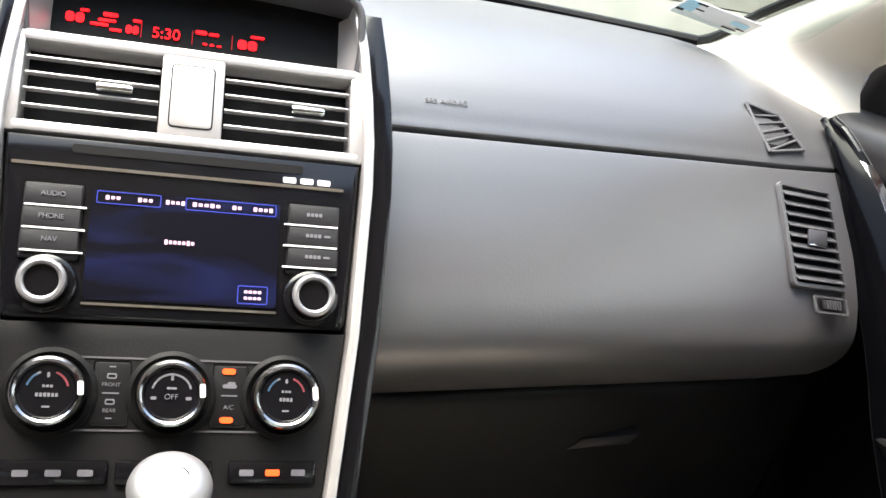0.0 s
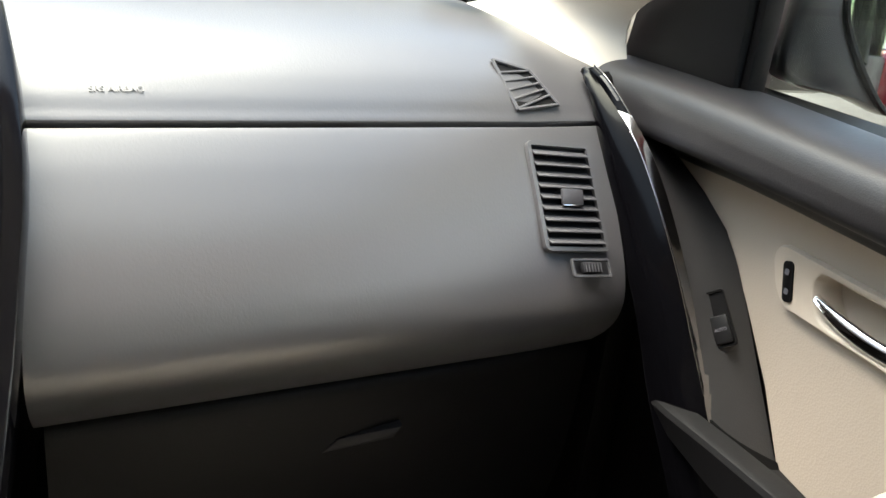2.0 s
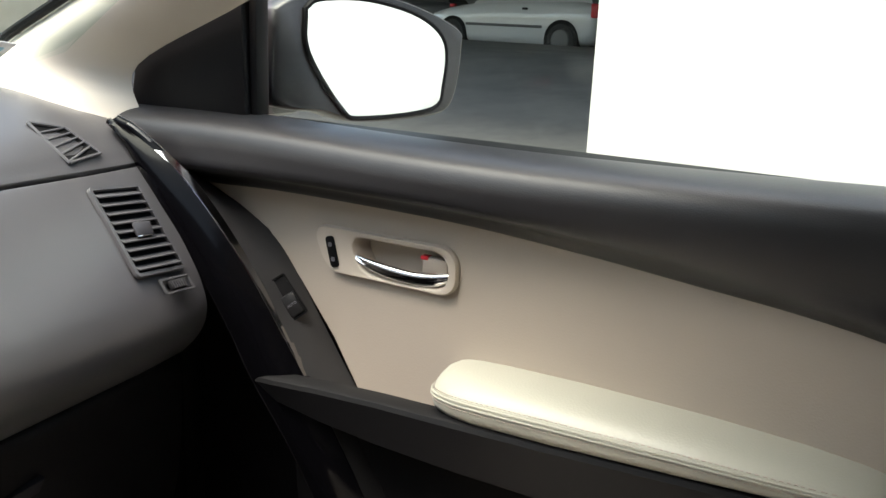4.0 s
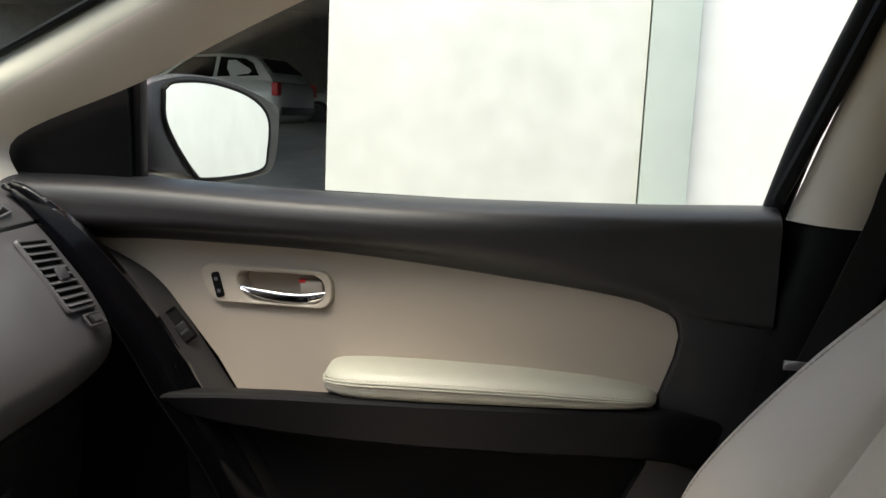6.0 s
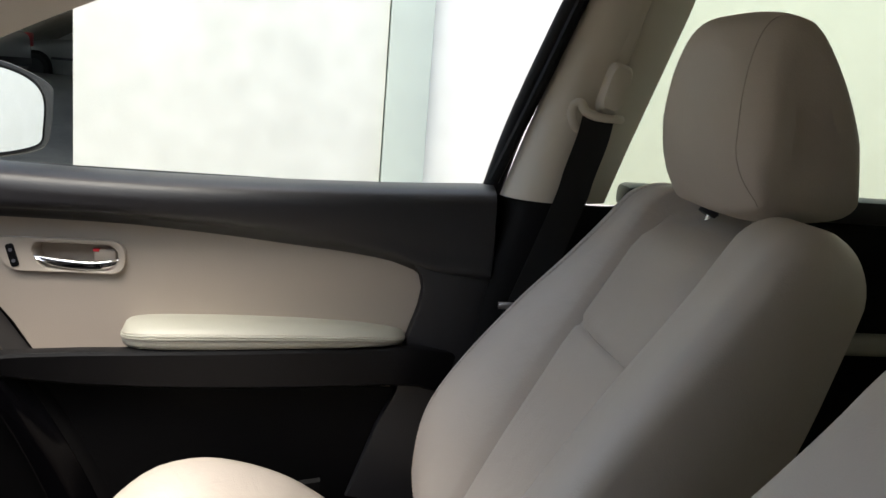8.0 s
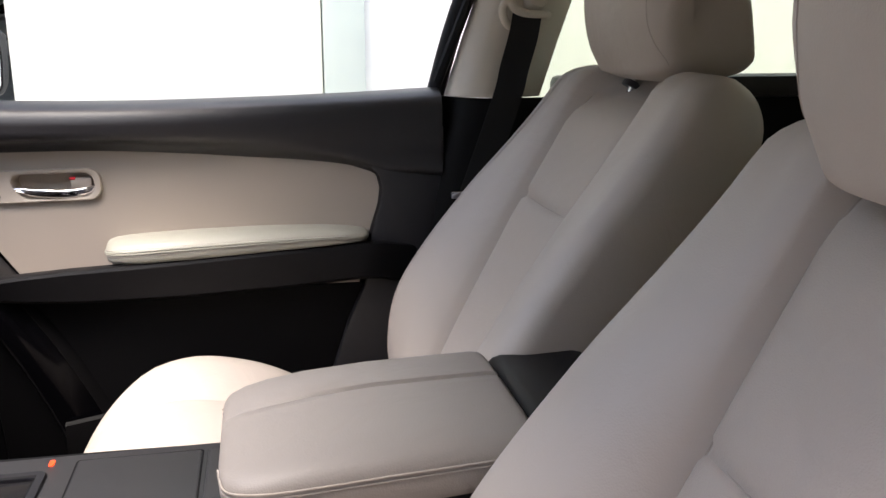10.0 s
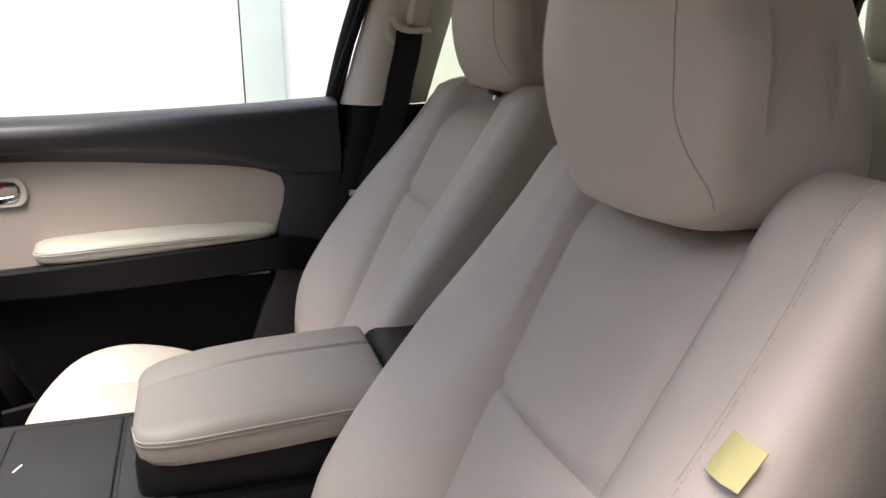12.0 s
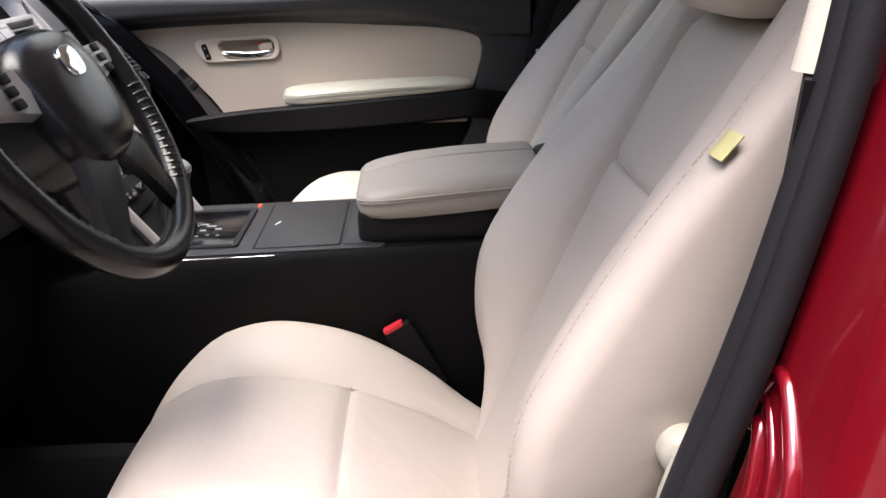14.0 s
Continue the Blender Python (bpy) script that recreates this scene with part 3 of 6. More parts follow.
def face_frame(x, dz):
    """A pose on the dash face dz under the seam, x to the right, y up along the face, z towards the cabin."""
    y, z = seam_at(x)
    prof = [(p.y, p.x) for p in spline([(a, b, 0) for a, b in FACE_PROFILE], 4)][4:]
    prof.sort()
    dy = float(np.interp(dz, [q[0] for q in prof], [q[1] for q in prof]))
    d2 = float(np.interp(dz - 0.02, [q[0] for q in prof], [q[1] for q in prof]))
    d1 = float(np.interp(dz + 0.02, [q[0] for q in prof], [q[1] for q in prof]))
    ey = Vector((0, d1 - d2, 0.04)).normalized()
    ex = Vector((1, 0.19, 0)).normalized()
    ex = (ex - ey * ex.dot(ey)).normalized()
    ez = ex.cross(ey)
    m = Matrix((ex, ey, ez)).transposed().to_4x4()
    return Matrix.Translation((x, y + dy, z + dz)) @ m


# side air vent with slats and a thumb tab
def side_vent(x):
    m = face_frame(x, -0.056)
    vent = thing("side_vent", "dark upright air vent with horizontal slats", "air vent", "side vents")
    part("bezel", plate(0.072, 0.107, 0.006, 0.0045, m, ring=0.0048), DASH, vent)
    part("backing", rbox((0, 0, 0.0006), (0.064, 0.098, 0.001), 0, m), BLACK, vent, smooth=False)
    for i in range(9):
        b = -0.0425 + 0.0107 * i
        part("slat", rbox((0, 0, 0), (0.061, 0.0016, 0.0125), 0.0006, m @ Matrix.Translation((0, b, 0.0026)) @ pose(0, 0, 0, 48)), SLAT, vent)
    part("thumb_tab", rbox((0.001, -0.001, 0.0085), (0.024, 0.015, 0.0035), 0.0015, m @ pose(0, 0, 0, 12)), SLAT, vent)
    part("tab_edge", rbox((0.001, -0.0088, 0.0085), (0.0235, 0.0016, 0.0036), 0.0007, m @ pose(0, 0, 0, 12)), CHROME, vent, "chrome tab edge")
    sw = part("vent_switch", plate(0.044, 0.018, 0.0025, 0.0022, m @ Matrix.Translation((0.013, -0.068, 0)), ring=0.0025), DASH, vent)
    part("thumb_wheel", rbox((0.013, -0.068, 0.001), (0.023, 0.011, 0.006), 0.0025, m), BUTTON, sw)
    for k in range(6):
        part("wheel_rib", rbox((0.0045 + 0.0034 * k, -0.068, 0.0042), (0.001, 0.009, 0.0008), 0, m), SLAT, sw, smooth=False)
    return vent
side_vent(0.576)
# triangular defroster vent on the pad
tri = thing("defroster_vent", "black slanted side defroster grille", "air vent")
def pad_z(x, y):
    sy, sz = seam_at(x)
    e = 0.35 * ease(0.56, 0.675, abs(x))
    q = sorted((p.x * (1 - 0.25 * e), p.y * (1 - e)) for p in spline([(a, b, 0) for a, b in TOP_PROFILE], 4))
    return sz + float(np.interp(y - sy, [k[0] for k in q], [k[1] for k in q]))


A, B, C, D = (Vector((x, y, pad_z(x, y) + 0.001)) for x, y in ((0.529, 0.947), (0.567, 0.941), (0.590, 0.916), (0.542, 0.903)))
N = (B - A).cross(D - A).normalized()
if N.z < 0:
    N = -N
bm = bmesh.new()
for q in ((A, B), (B, C), (C, D), (D, A)):
    tube([q[0] + N * 0.002, q[1] + N * 0.002], 0.0018, 6, bm=bm)
part("rim", bm, GREY, tri)
bm = bmesh.new()
lo = [bm.verts.new(q + N * 0.0012) for q in (A, B, C, D)]
bm.faces.new(lo)
r_ = bmesh.ops.extrude_face_region(bm, geom=bm.faces[:])
bmesh.ops.translate(bm, verts=[g for g in r_["geom"] if isinstance(g, bmesh.types.BMVert)], vec=-N * 0.004)
part("grille_backing", bm, BLACK, tri, smooth=False)
for i in range(5):
    f = (i + 0.75) / 5.6
    a, b = A.lerp(D, min(1, f + 0.13)), B.lerp(C, max(0, f - 0.13))
    part("fin", tube([a + N * 0.002, b + N * 0.002], 0.0014, 6), GREY, tri)
# long windscreen defroster slot across the pad
slot = [Vector((x, 1.18 - 0.10 * (abs(x) - 0.28) ** 2, pad_z(max(0.10, abs(x)), 1.18) - 0.0012)) for x in [-0.288 + 0.036 * k for k in range(17)]]
part("defroster_slot", tube(slot, [0.0012] + [0.0026] * 15 + [0.0012], 8), BLACK, dashboard, "dark windscreen defroster slot")
# raised lettering on the pad
tx, ty = 0.192, 0.861
writing("SRS AIRBAG", 0.0074, Matrix.Translation((tx, ty, pad_z(tx, ty) + 0.0012)) @ pose(0, 0, 0, 38, 0, 8), DASH, dashboard, "raised_lettering")

# ---- centre stack ----
SX = -0.007
Q = Matrix(((1, 0, 0, SX), (0, 0.561, -0.828, 0.675), (0, 0.828, 0.561, 0.914), (0, 0, 0, 1)))
stack = thing("centre_stack", "grey centre stack with a silver surround", "centre console")


def sp(a, b, c=0.0):
    return Q @ Matrix.Translation((a, b, c))


def bar(a0, a1, b0, b1, c0, c1, bev=0.002):
    return rbox(((a0 + a1) / 2, (b0 + b1) / 2, (c0 + c1) / 2), (a1 - a0, b1 - b0, c1 - c0), bev, Q)


def strip_poly(poly, c0, c1, bev=0.002):
    return moved(prism(poly, "z", c0, c1, bev), Q)


HW = [(-0.20, 0.085), (-0.065, 0.098), (0.04, 0.110), (0.165, 0.118), (0.235, 0.114), (0.29, 0.105)]


def side_poly(b0, b1, inner, outer, sg):
    bs = [b0 + (b1 - b0) * i / 14 for i in range(15)]
    return [(sg * (lerp_table(HW, b) + inner), b) for b in bs] + [(sg * (lerp_table(HW, b) + outer), b) for b in reversed(bs)]


def span(b0, b1, c0, c1, mat_, name, label="", extra=0.0):
    bs = [b0 + (b1 - b0) * i / 8 for i in range(9)]
    poly = [(lerp_table(HW, b) + extra, b) for b in bs] + [(-lerp_table(HW, b) - extra, b) for b in reversed(bs)]
    return part(name, strip_poly(poly, c0, c1), mat_, stack, label)


span(-0.20, 0.30, -0.06, -0.022, BLACK, "core", "black inner body of the stack")
for sg in (-1, 1):
    part("silver_edge", strip_poly(side_poly(-0.2, 0.285, 0.0, 0.008, sg), -0.03, 0.008, 0.003), SILVER, stack, "silver edge trim")
    part("gloss_side", strip_poly(side_poly(-0.2, 0.285, 0.0085, 0.024, sg), -0.06, 0.0, 0.004), GLOSS, stack, "gloss black side trim")
# silver vent surround
for a0, a1, b0, b1 in ((-0.112, 0.112, 0.229, 0.2365), (-0.114, 0.114, 0.166, 0.1735), (-0.1185, -0.110, 0.1655, 0.2370), (0.107, 0.1175, 0.1655, 0.2370), (-0.024, 0.018, 0.1700, 0.2320)):
    part("vent_surround", bar(a0, a1, b0, b1, -0.02, 0.003 if b1 - b0 < 0.02 else 0.0026, 0.002), SILVER, stack, "silver vent surround")
hz_ = part("hazard_panel", plate(0.0275, 0.044, 0.003, 0.0008, sp(-0.003, 0.2015, 0.0024), bev=0.0004), SILVER, stack, "blank silver button")
part("button_gap", plate(0.0295, 0.046, 0.0035, 0.0007, sp(-0.003, 0.2015, 0.0024), bev=0, ring=0.0009), BLACK, hz_)
for a0, a1 in ((-0.110, -0.024), (0.018, 0.107)):
    part("vent_backing", bar(a0, a1, 0.1736, 0.2288, -0.0215, -0.018, 0), BLACK, stack, smooth=False)
    for i in range(4):
        part("vent_slat", bar(a0 + 0.001, a1 - 0.001, 0.1838 + i * 0.0112, 0.1852 + i * 0.0112, -0.005, 0.001, 0.0005), SILVER, stack)
    am = (a0 + a1) / 2
    part("vent_tab", bar(am + 0.002, am + 0.026, 0.1985, 0.2035, -0.002, 0.006, 0.002), CHROME, stack, "bright vent tab")
# display hood above
part("display_ledge", moved(loft([[(a, 0.2366, 0.002), (a * 0.97, 0.2405, -0.019), (a * 0.97, 0.2370, -0.0195), (a, 0.2330, 0.001)] for a in (-0.112, 0.0, 0.112)]), Q), SILVER, stack, "silver ledge under the clock display")
for sg in (-1, 1):
    part("display_cheek", moved(loft([[(sg * 0.1135, b, 0.004), (sg * 0.113, b, 0.0045), (sg * 0.100, b, -0.0195), (sg * 0.1135, b, -0.0195)] for b in (0.2366, 0.262, 0.284)]), Q), SILVER, stack, "silver display cheek")
hood = part("display_recess", bar(-0.108, 0.108, 0.2366, 0.285, -0.05, -0.02, 0), BLACK, stack, "black clock display")
part("hood_lip", moved(tube(spline([(-0.112, 0.236, 0.0), (-0.113, 0.262, 0.006), (-0.104, 0.288, 0.012), (-0.05, 0.296, 0.016), (0.05, 0.296, 0.016), (0.104, 0.288, 0.012), (0.113, 0.262, 0.006), (0.112, 0.236, 0.0)], 6), 0.003, 10), Q), DASH, stack)
part("hood_roof", moved(loft([[(a, 0.288 + 0.006 * (1 - (a / 0.11) ** 2), c) for a in [-0.11 + 0.022 * i for i in range(11)]] + [(a, 0.2915 + 0.006 * (1 - (a / 0.11) ** 2) + 0.004 * (0.014 - c) / 0.094, c) for a in [0.11 - 0.022 * i for i in range(11)]] for c in (-0.08, -0.03, 0.014)]), Q), DASH, stack)
writing("5:30", 0.0115, sp(-0.024, 0.2545, -0.018), LEDRED, hood)
for a, b, w, h in ((-0.085, 0.256, 0.014, 0.009), (-0.047, 0.252, 0.010, 0.008), (0.033, 0.252, 0.016, 0.009)):
    # pairs of figures that cannot be read
    for k in (-1, 1):
        part("display_mark", plate(w * 0.40, h * 0.8, h * 0.25, 0.0006, sp(a + k * w * 0.23, b + 0.003, -0.0195), bev=0), LEDRED, hood)
for a, b, w, h in ((-0.079, 0.263, 0.006, 0.002), (-0.069, 0.254, 0.012, 0.0022), (-0.064, 0.2575, 0.012, 0.002), (-0.058, 0.251, 0.008, 0.002), (-0.062, 0.262, 0.010, 0.003), (-0.044, 0.260, 0.006, 0.002), (0.000, 0.258, 0.008, 0.003), (0.009, 0.2575, 0.007, 0.0022), (0.003, 0.2495, 0.003, 0.0014), (0.008, 0.2493, 0.003, 0.0014), (0.013, 0.2491, 0.003, 0.0014), (0.040, 0.260, 0.010, 0.002)):
    part("display_mark", plate(w, h, h * 0.4, 0.0006, sp(a, b + 0.002, -0.0195), bev=0), LEDRED, hood)
for a in (-0.041, -0.006, 0.022):
    part("display_divider", plate(0.0005, 0.011, 0.0002, 0.0004, sp(a, 0.2555, -0.0195), bev=0), LEDDIM, hood)
# radio
radio = part("radio_face", moved(prism([(lerp_table(HW, b) - 0.002, b) for b in (0.056, 0.1, 0.15, 0.165)] + [(-lerp_table(HW, b) + 0.002, b) for b in (0.165, 0.15, 0.1, 0.056)] + [(-0.1085, 0.0505), (-0.1055, 0.0462), (-0.101, 0.0445), (0.101, 0.0445), (0.1055, 0.0462), (0.1085, 0.0505)], "z", -0.02, 0.002, 0.004), Q), GLOSS, stack, "gloss black radio fascia")
part("disc_slot", plate(0.15, 0.006, 0.002, 0.0006, sp(0, 0.157, 0.002), bev=0), BLACK, radio)
part("chrome_line", plate(0.214, 0.0022, 0.0008, 0.001, sp(-0.003, 0.1445, 0.0022), bev=0), CHROME, radio)
part("chrome_line", plate(0.122, 0.0016, 0.0006, 0.001, sp(0, 0.0555, 0.0022), bev=0), CHROME, radio)
part("screen", plate(0.121, 0.072, 0.002, 0.0012, sp(0, 0.0945, 0.0021), bev=0), SCREEN, radio, "dark blue touch screen, switched on")
for a, w in ((-0.0375, 0.040), (0.028, 0.060)):
    part("screen_tab", plate(w, 0.0085, 0.0012, 0.0004, sp(a, 0.1255, 0.0034), bev=0, ring=0.0006), SCREENBLUE, radio)
for a, w in ((-0.0475, 0.010), (-0.0275, 0.010), (-0.0085, 0.013), (0.0115, 0.019), (0.0315, 0.007), (0.049, 0.014)):
    for k in range(max(2, int(w / 0.0032))):
        q = w / max(2, int(w / 0.0032))
        part("screen_writing", plate(q * 0.72, 0.0022 + 0.0008 * ((k * 7) % 3 == 0), 0.0005, 0.0003, sp(a - w / 2 + q * (k + 0.5), 0.1255, 0.0034), bev=0), SCREENTXT, radio)
for k in range(7):
    part("screen_writing", plate(0.0021, 0.0024 + 0.001 * (k in (0, 5)), 0.0006, 0.0003, sp(-0.0125 + 0.0028 * k, 0.0985, 0.0038), bev=0), SCREENTXT, radio)
part("screen_button", plate(0.02, 0.0125, 0.0015, 0.0004, sp(0.045, 0.0665, 0.0034), bev=0, ring=0.0007), SCREENBLUE, radio)
for b in (0.0685, 0.0643):
    for k in range(4):
        part("screen_writing", plate(0.0024, 0.0020, 0.0006, 0.0003, sp(0.0405 + 0.003 * k, b, 0.0034), bev=0), SCREENTXT, radio)
for sg, a in ((-1, -0.083), (1, 0.084)):
    part("button_column", plate(0.036, 0.05, 0.002, 0.0015, sp(a, 0.1075, 0.002)), BUTTON, radio)
    for i in range(3):
        b = 0.124 - i * 0.0148
        key = part("radio_button", plate(0.034, 0.0126, 0.001, 0.0016, sp(a, b, 0.0032), bev=0.0004), BUTTON, radio)
        if sg < 0:
            writing(("AUDIO", "PHONE", "NAV")[i], 0.0046, sp(a, b + 0.0006, 0.0052), BTNTXT, key)
        else:
            for k in range(4):
                part("button_writing", plate(0.0022, 0.0026, 0.0006, 0.0003, sp(a - 0.0042 + 0.0028 * k, b + 0.0006, 0.0049), bev=0), BTNTXT, key)
            if i:
                part("button_writing", plate(0.0045, 0.0016, 0.0006, 0.0003, sp(a + 0.0095, b + 0.0006, 0.0049), bev=0), BTNTXT, key)
        part("button_line", plate(0.037, 0.0011, 0.0005, 0.0022, sp(a - 0.002 * sg, b - 0.0072, 0.003), bev=0), WHITEMARK, key)
    knob = part("volume_knob", lathe([(0.0185, 0.0), (0.0185, 0.003), (0.016, 0.0045), (0.0145, 0.0045), (0.0145, 0.014), (0.0138, 0.0155), (0.0105, 0.0155), (0.0102, 0.0140), (0, 0.0140)], 36, sp(a, 0.0665, 0.002)), GLOSS, radio)
    part("knob_ring", moved(tube([(0.0122 * math.cos(k / 16 * math.pi), 0.0122 * math.sin(k / 16 * math.pi), 0.0155) for k in range(32)], 0.0023, 8, closed=True), sp(a, 0.0665, 0.002)), SATIN, knob, "chrome knob ring")
for a in (0.066, 0.078, 0.09):
    part("slot_mark", plate(0.009, 0.004, 0.001, 0.0003, sp(a, 0.149, 0.0021), bev=0), WHITEMARK, radio)
# climate panel
clim = span(-0.075, 0.0435, -0.02, 0.0, DARK, "climate_panel", "dark grey climate control panel", -0.001)
for a in (-0.0735, -0.002, 0.069):
    part("dial_well", lathe([(0.0275, 0.0), (0.0275, 0.003), (0.0245, 0.0045), (0.0225, 0.003), (0.0225, 0.001), (0, 0.001)], 40, sp(a, 0, 0)), BLACK, clim)
    dial = part("climate_dial", lathe([(0.0215, 0.001), (0.021, 0.014), (0.0195, 0.016), (0.0165, 0.0165), (0.0155, 0.015), (0, 0.0148)], 40, sp(a, 0, 0)), GLOSS, clim, "black dial with a chrome rim")
    part("dial_rim", moved(tube([(0.0192 * math.cos(k / 20 * math.pi), 0.0192 * math.sin(k / 20 * math.pi), 0.0153) for k in range(40)], 0.0021, 8, closed=True), sp(a, 0, 0)), SMOKED, dial, "smoked chrome rim")
    part("dial_pointer", plate(0.0034, 0.0085, 0.001, 0.001, sp(a, 0, 0.0165) @ pose(0.0187, 0.002, 0, 0, 0, 5), bev=0), WHITEMARK, dial, "white dial pointer")
    for k in range(14):
        an = radians(20 + k * 10.77)
        tone = BTNTXT if a == -0.002 else (REDSCALE if k < 5 else BLUESCALE if k > 9 else BTNTXT)
        if 4 < k < 9 and a != -0.002:
            continue
        part("dial_mark", plate(0.0024, 0.0013, 0.0002, 0.0003, sp(a + 0.0118 * math.cos(an), 0.0118 * math.sin(an), 0.015) @ pose(0, 0, 0, 0, 0, math.degrees(an) + 90), bev=0), tone, dial)
    part("dial_mark", plate(0.0016, 0.0030, 0.0005, 0.0003, sp(a, 0.0095, 0.015), bev=0), BTNTXT, dial)
    if a == -0.002:
        writing("OFF", 0.0048, sp(a, -0.0022, 0.0153), BTNTXT, dial)
        part("dial_writing", plate(0.006, 0.0014, 0.0005, 0.0003, sp(a, 0.0032, 0.015), bev=0), BTNTXT, dial)
        for d in (-0.0105, 0.0105):
            part("dial_writing", plate(0.0036, 0.0020, 0.0006, 0.0003, sp(a + d, -0.003, 0.015), bev=0), BTNTXT, dial)
    else:
        for b, n in ((0.0028, 3), (-0.0024, 6 if a < 0 else 4)):
            for k in range(n):
                part("dial_writing", plate(0.0017, 0.0024 if b < 0 else 0.0016, 0.0004, 0.0003, sp(a + (k - (n - 1) / 2) * 0.0022, b, 0.015), bev=0), BTNTXT, dial)
        part("dial_writing", plate(0.0045, 0.0012, 0.0004, 0.0003, sp(a, -0.0095, 0.015), bev=0), BTNTXT, dial)
for a, lit in ((-0.0385, False), (0.034, True)):
    key = part("climate_button", plate(0.0225, 0.040, 0.002, 0.0012, sp(a, 0.0, 0.0)), DARK, clim)
    part("button_gap", plate(0.010, 0.0009, 0.0003, 0.0003, sp(a, 0.0, 0.0012), bev=0), BTNTXT, key)
    for b in (0.008, -0.008):
        if lit:
            part("indicator", plate(0.0085, 0.0038, 0.0018, 0.0006, sp(a - 0.001, b * 1.95, 0.0012), bev=0), AMBER, key, "lit amber indicator")
        else:
            part("button_writing", plate(0.006, 0.0036, 0.0012, 0.0004, sp(a, b + 0.0026, 0.0012), bev=0, ring=0.0009), BTNTXT, key)
            part("button_writing", plate(0.004, 0.0009, 0.0003, 0.0004, sp(a, b * 2 + 0.0005, 0.0012), bev=0), BTNTXT, key)
    if lit:
        writing("A/C", 0.0040, sp(a, -0.0075, 0.0015), BTNTXT, key)
        part("button_writing", plate(0.009, 0.0026, 0.0012, 0.0004, sp(a, 0.006, 0.0012), bev=0), BTNTXT, key)
        part("button_writing", plate(0.005, 0.0022, 0.001, 0.0004, sp(a + 0.001, 0.0078, 0.0012), bev=0), BTNTXT, key)
    else:
        writing("FRONT", 0.0034, sp(a, 0.0052, 0.0015), BTNTXT, key)
        writing("REAR", 0.0034, sp(a, -0.0108, 0.0015), BTNTXT, key)
for a0, a1 in ((-0.1, 0.09),):
    for b in (0.0215, -0.0235):
        part("panel_groove", bar(a0 + 0.02, a1 - 0.01, b, b + 0.0012, 0.0, 0.0008, 0), GREY, clim, smooth=False)
for a0, a1, nm in ((-0.098, -0.036, 0), (-0.032, 0.026, 1), (0.036, 0.092, 2)):
    key = part("lower_button", bar(a0, a1, -0.056, -0.041, 0.0, 0.003, 0.002), GLOSS, clim)
    if nm != 1:
        for k in range(3):
            part("button_writing", plate(0.009, 0.004, 0.001, 0.0004, sp(a0 + (a1 - a0) * (k + 0.7) / 3.4, -0.0485, 0.003), bev=0), AMBER if (nm == 2 and k == 1) else BTNTXT, key)
span(-0.2, -0.0755, -0.022, -0.004, DARK, "lower_panel", "dark panel under the controls", -0.002)

# ---- steering wheel and driver side ----
wheel = thing("steering_wheel", "black leather steering wheel with silver spokes", "steering wheel")
WC, wt = Vector((-0.385, 0.59, 1.065)), radians(28)
WM = Matrix.Translation(WC) @ Matrix(((1, 0, 0, 0), (0, math.sin(wt), -math.cos(wt), 0), (0, math.cos(wt), math.sin(wt), 0), (0, 0, 0, 1)))
R = 0.182
part("rim", moved(tube([(R * math.cos(a), R * math.sin(a), 0) for a in [k * 2 * math.pi / 72 for k in range(72)]], 0.0155, 14, closed=True), WM), WHEELSKIN, wheel, "black leather rim")
for sg in (1, -1):
    for k in range(13):
        a = radians(-50 + k * 3.5) if sg > 0 else math.pi - radians(-50 + k * 3.5)
        c, s = math.cos(a), math.sin(a)
        part("grip_ridge", moved(tube([((R - 0.0150) * c, (R - 0.0150) * s, 0.004), ((R - 0.0115) * c, (R - 0.0115) * s, 0.0105), ((R - 0.004) * c, (R - 0.004) * s, 0.0148)], [0.0014, 0.0024, 0.0014], 6), WM), WHEELSKIN, wheel)
part("airbag_cover", moved(loft([[(0.085 * s * math.copysign(abs(math.cos(a)) ** 0.7, math.cos(a)), 0.072 * s * math.copysign(abs(math.sin(a)) ** 0.7, math.sin(a)) - 0.008, c) for a in [k * math.pi / 20 for k in range(40)]] for s, c in ((1, -0.035), (1, 0.0), (0.97, 0.016), (0.85, 0.026), (0.5, 0.032), (0.05, 0.033))]), WM), WHEELSKIN, wheel, "dark airbag cover")
part("emblem", plate(0.042, 0.032, 0.015, 0.004, WM @ Matrix.Translation((0, 0.02, 0.031))), CHROME, wheel, "oval chrome emblem")
for a, w in ((radians(8), 0.05), (radians(172), 0.05), (radians(-58), 0.070), (radians(-122), 0.070)):
    d = Vector((math.cos(a), math.sin(a), 0))
    q = Vector((-d.y, d.x, 0))
    rings = []
    for f, ww, c in ((0.07, w, 0.012), (0.11, w * 0.8, 0.010), (0.15, w * 0.6, 0.004), (0.18, w * 0.55, 0.0)):
        o = d * f
        rings.append([o + q * ww * 0.5 * x + Vector((0, 0, c + 0.007 * z)) for x, z in ((-1, -1), (-0.9, 0.6), (0, 1), (0.9, 0.6), (1, -1))])
    spoke = part("spoke", moved(loft(rings), WM), SATIN if abs(math.sin(a)) < 0.5 else WHEELSKIN, wheel, "silver spoke" if abs(math.sin(a)) < 0.5 else "")
    if abs(math.sin(a)) < 0.5:
        for k in (-1, 0, 1):
            part("spoke_button", plate(0.016, 0.009, 0.002, 0.004, WM @ Matrix.Translation(d * 0.112 + q * 0.012 * k + Vector((0, 0, 0.017)))), BLACK, spoke)
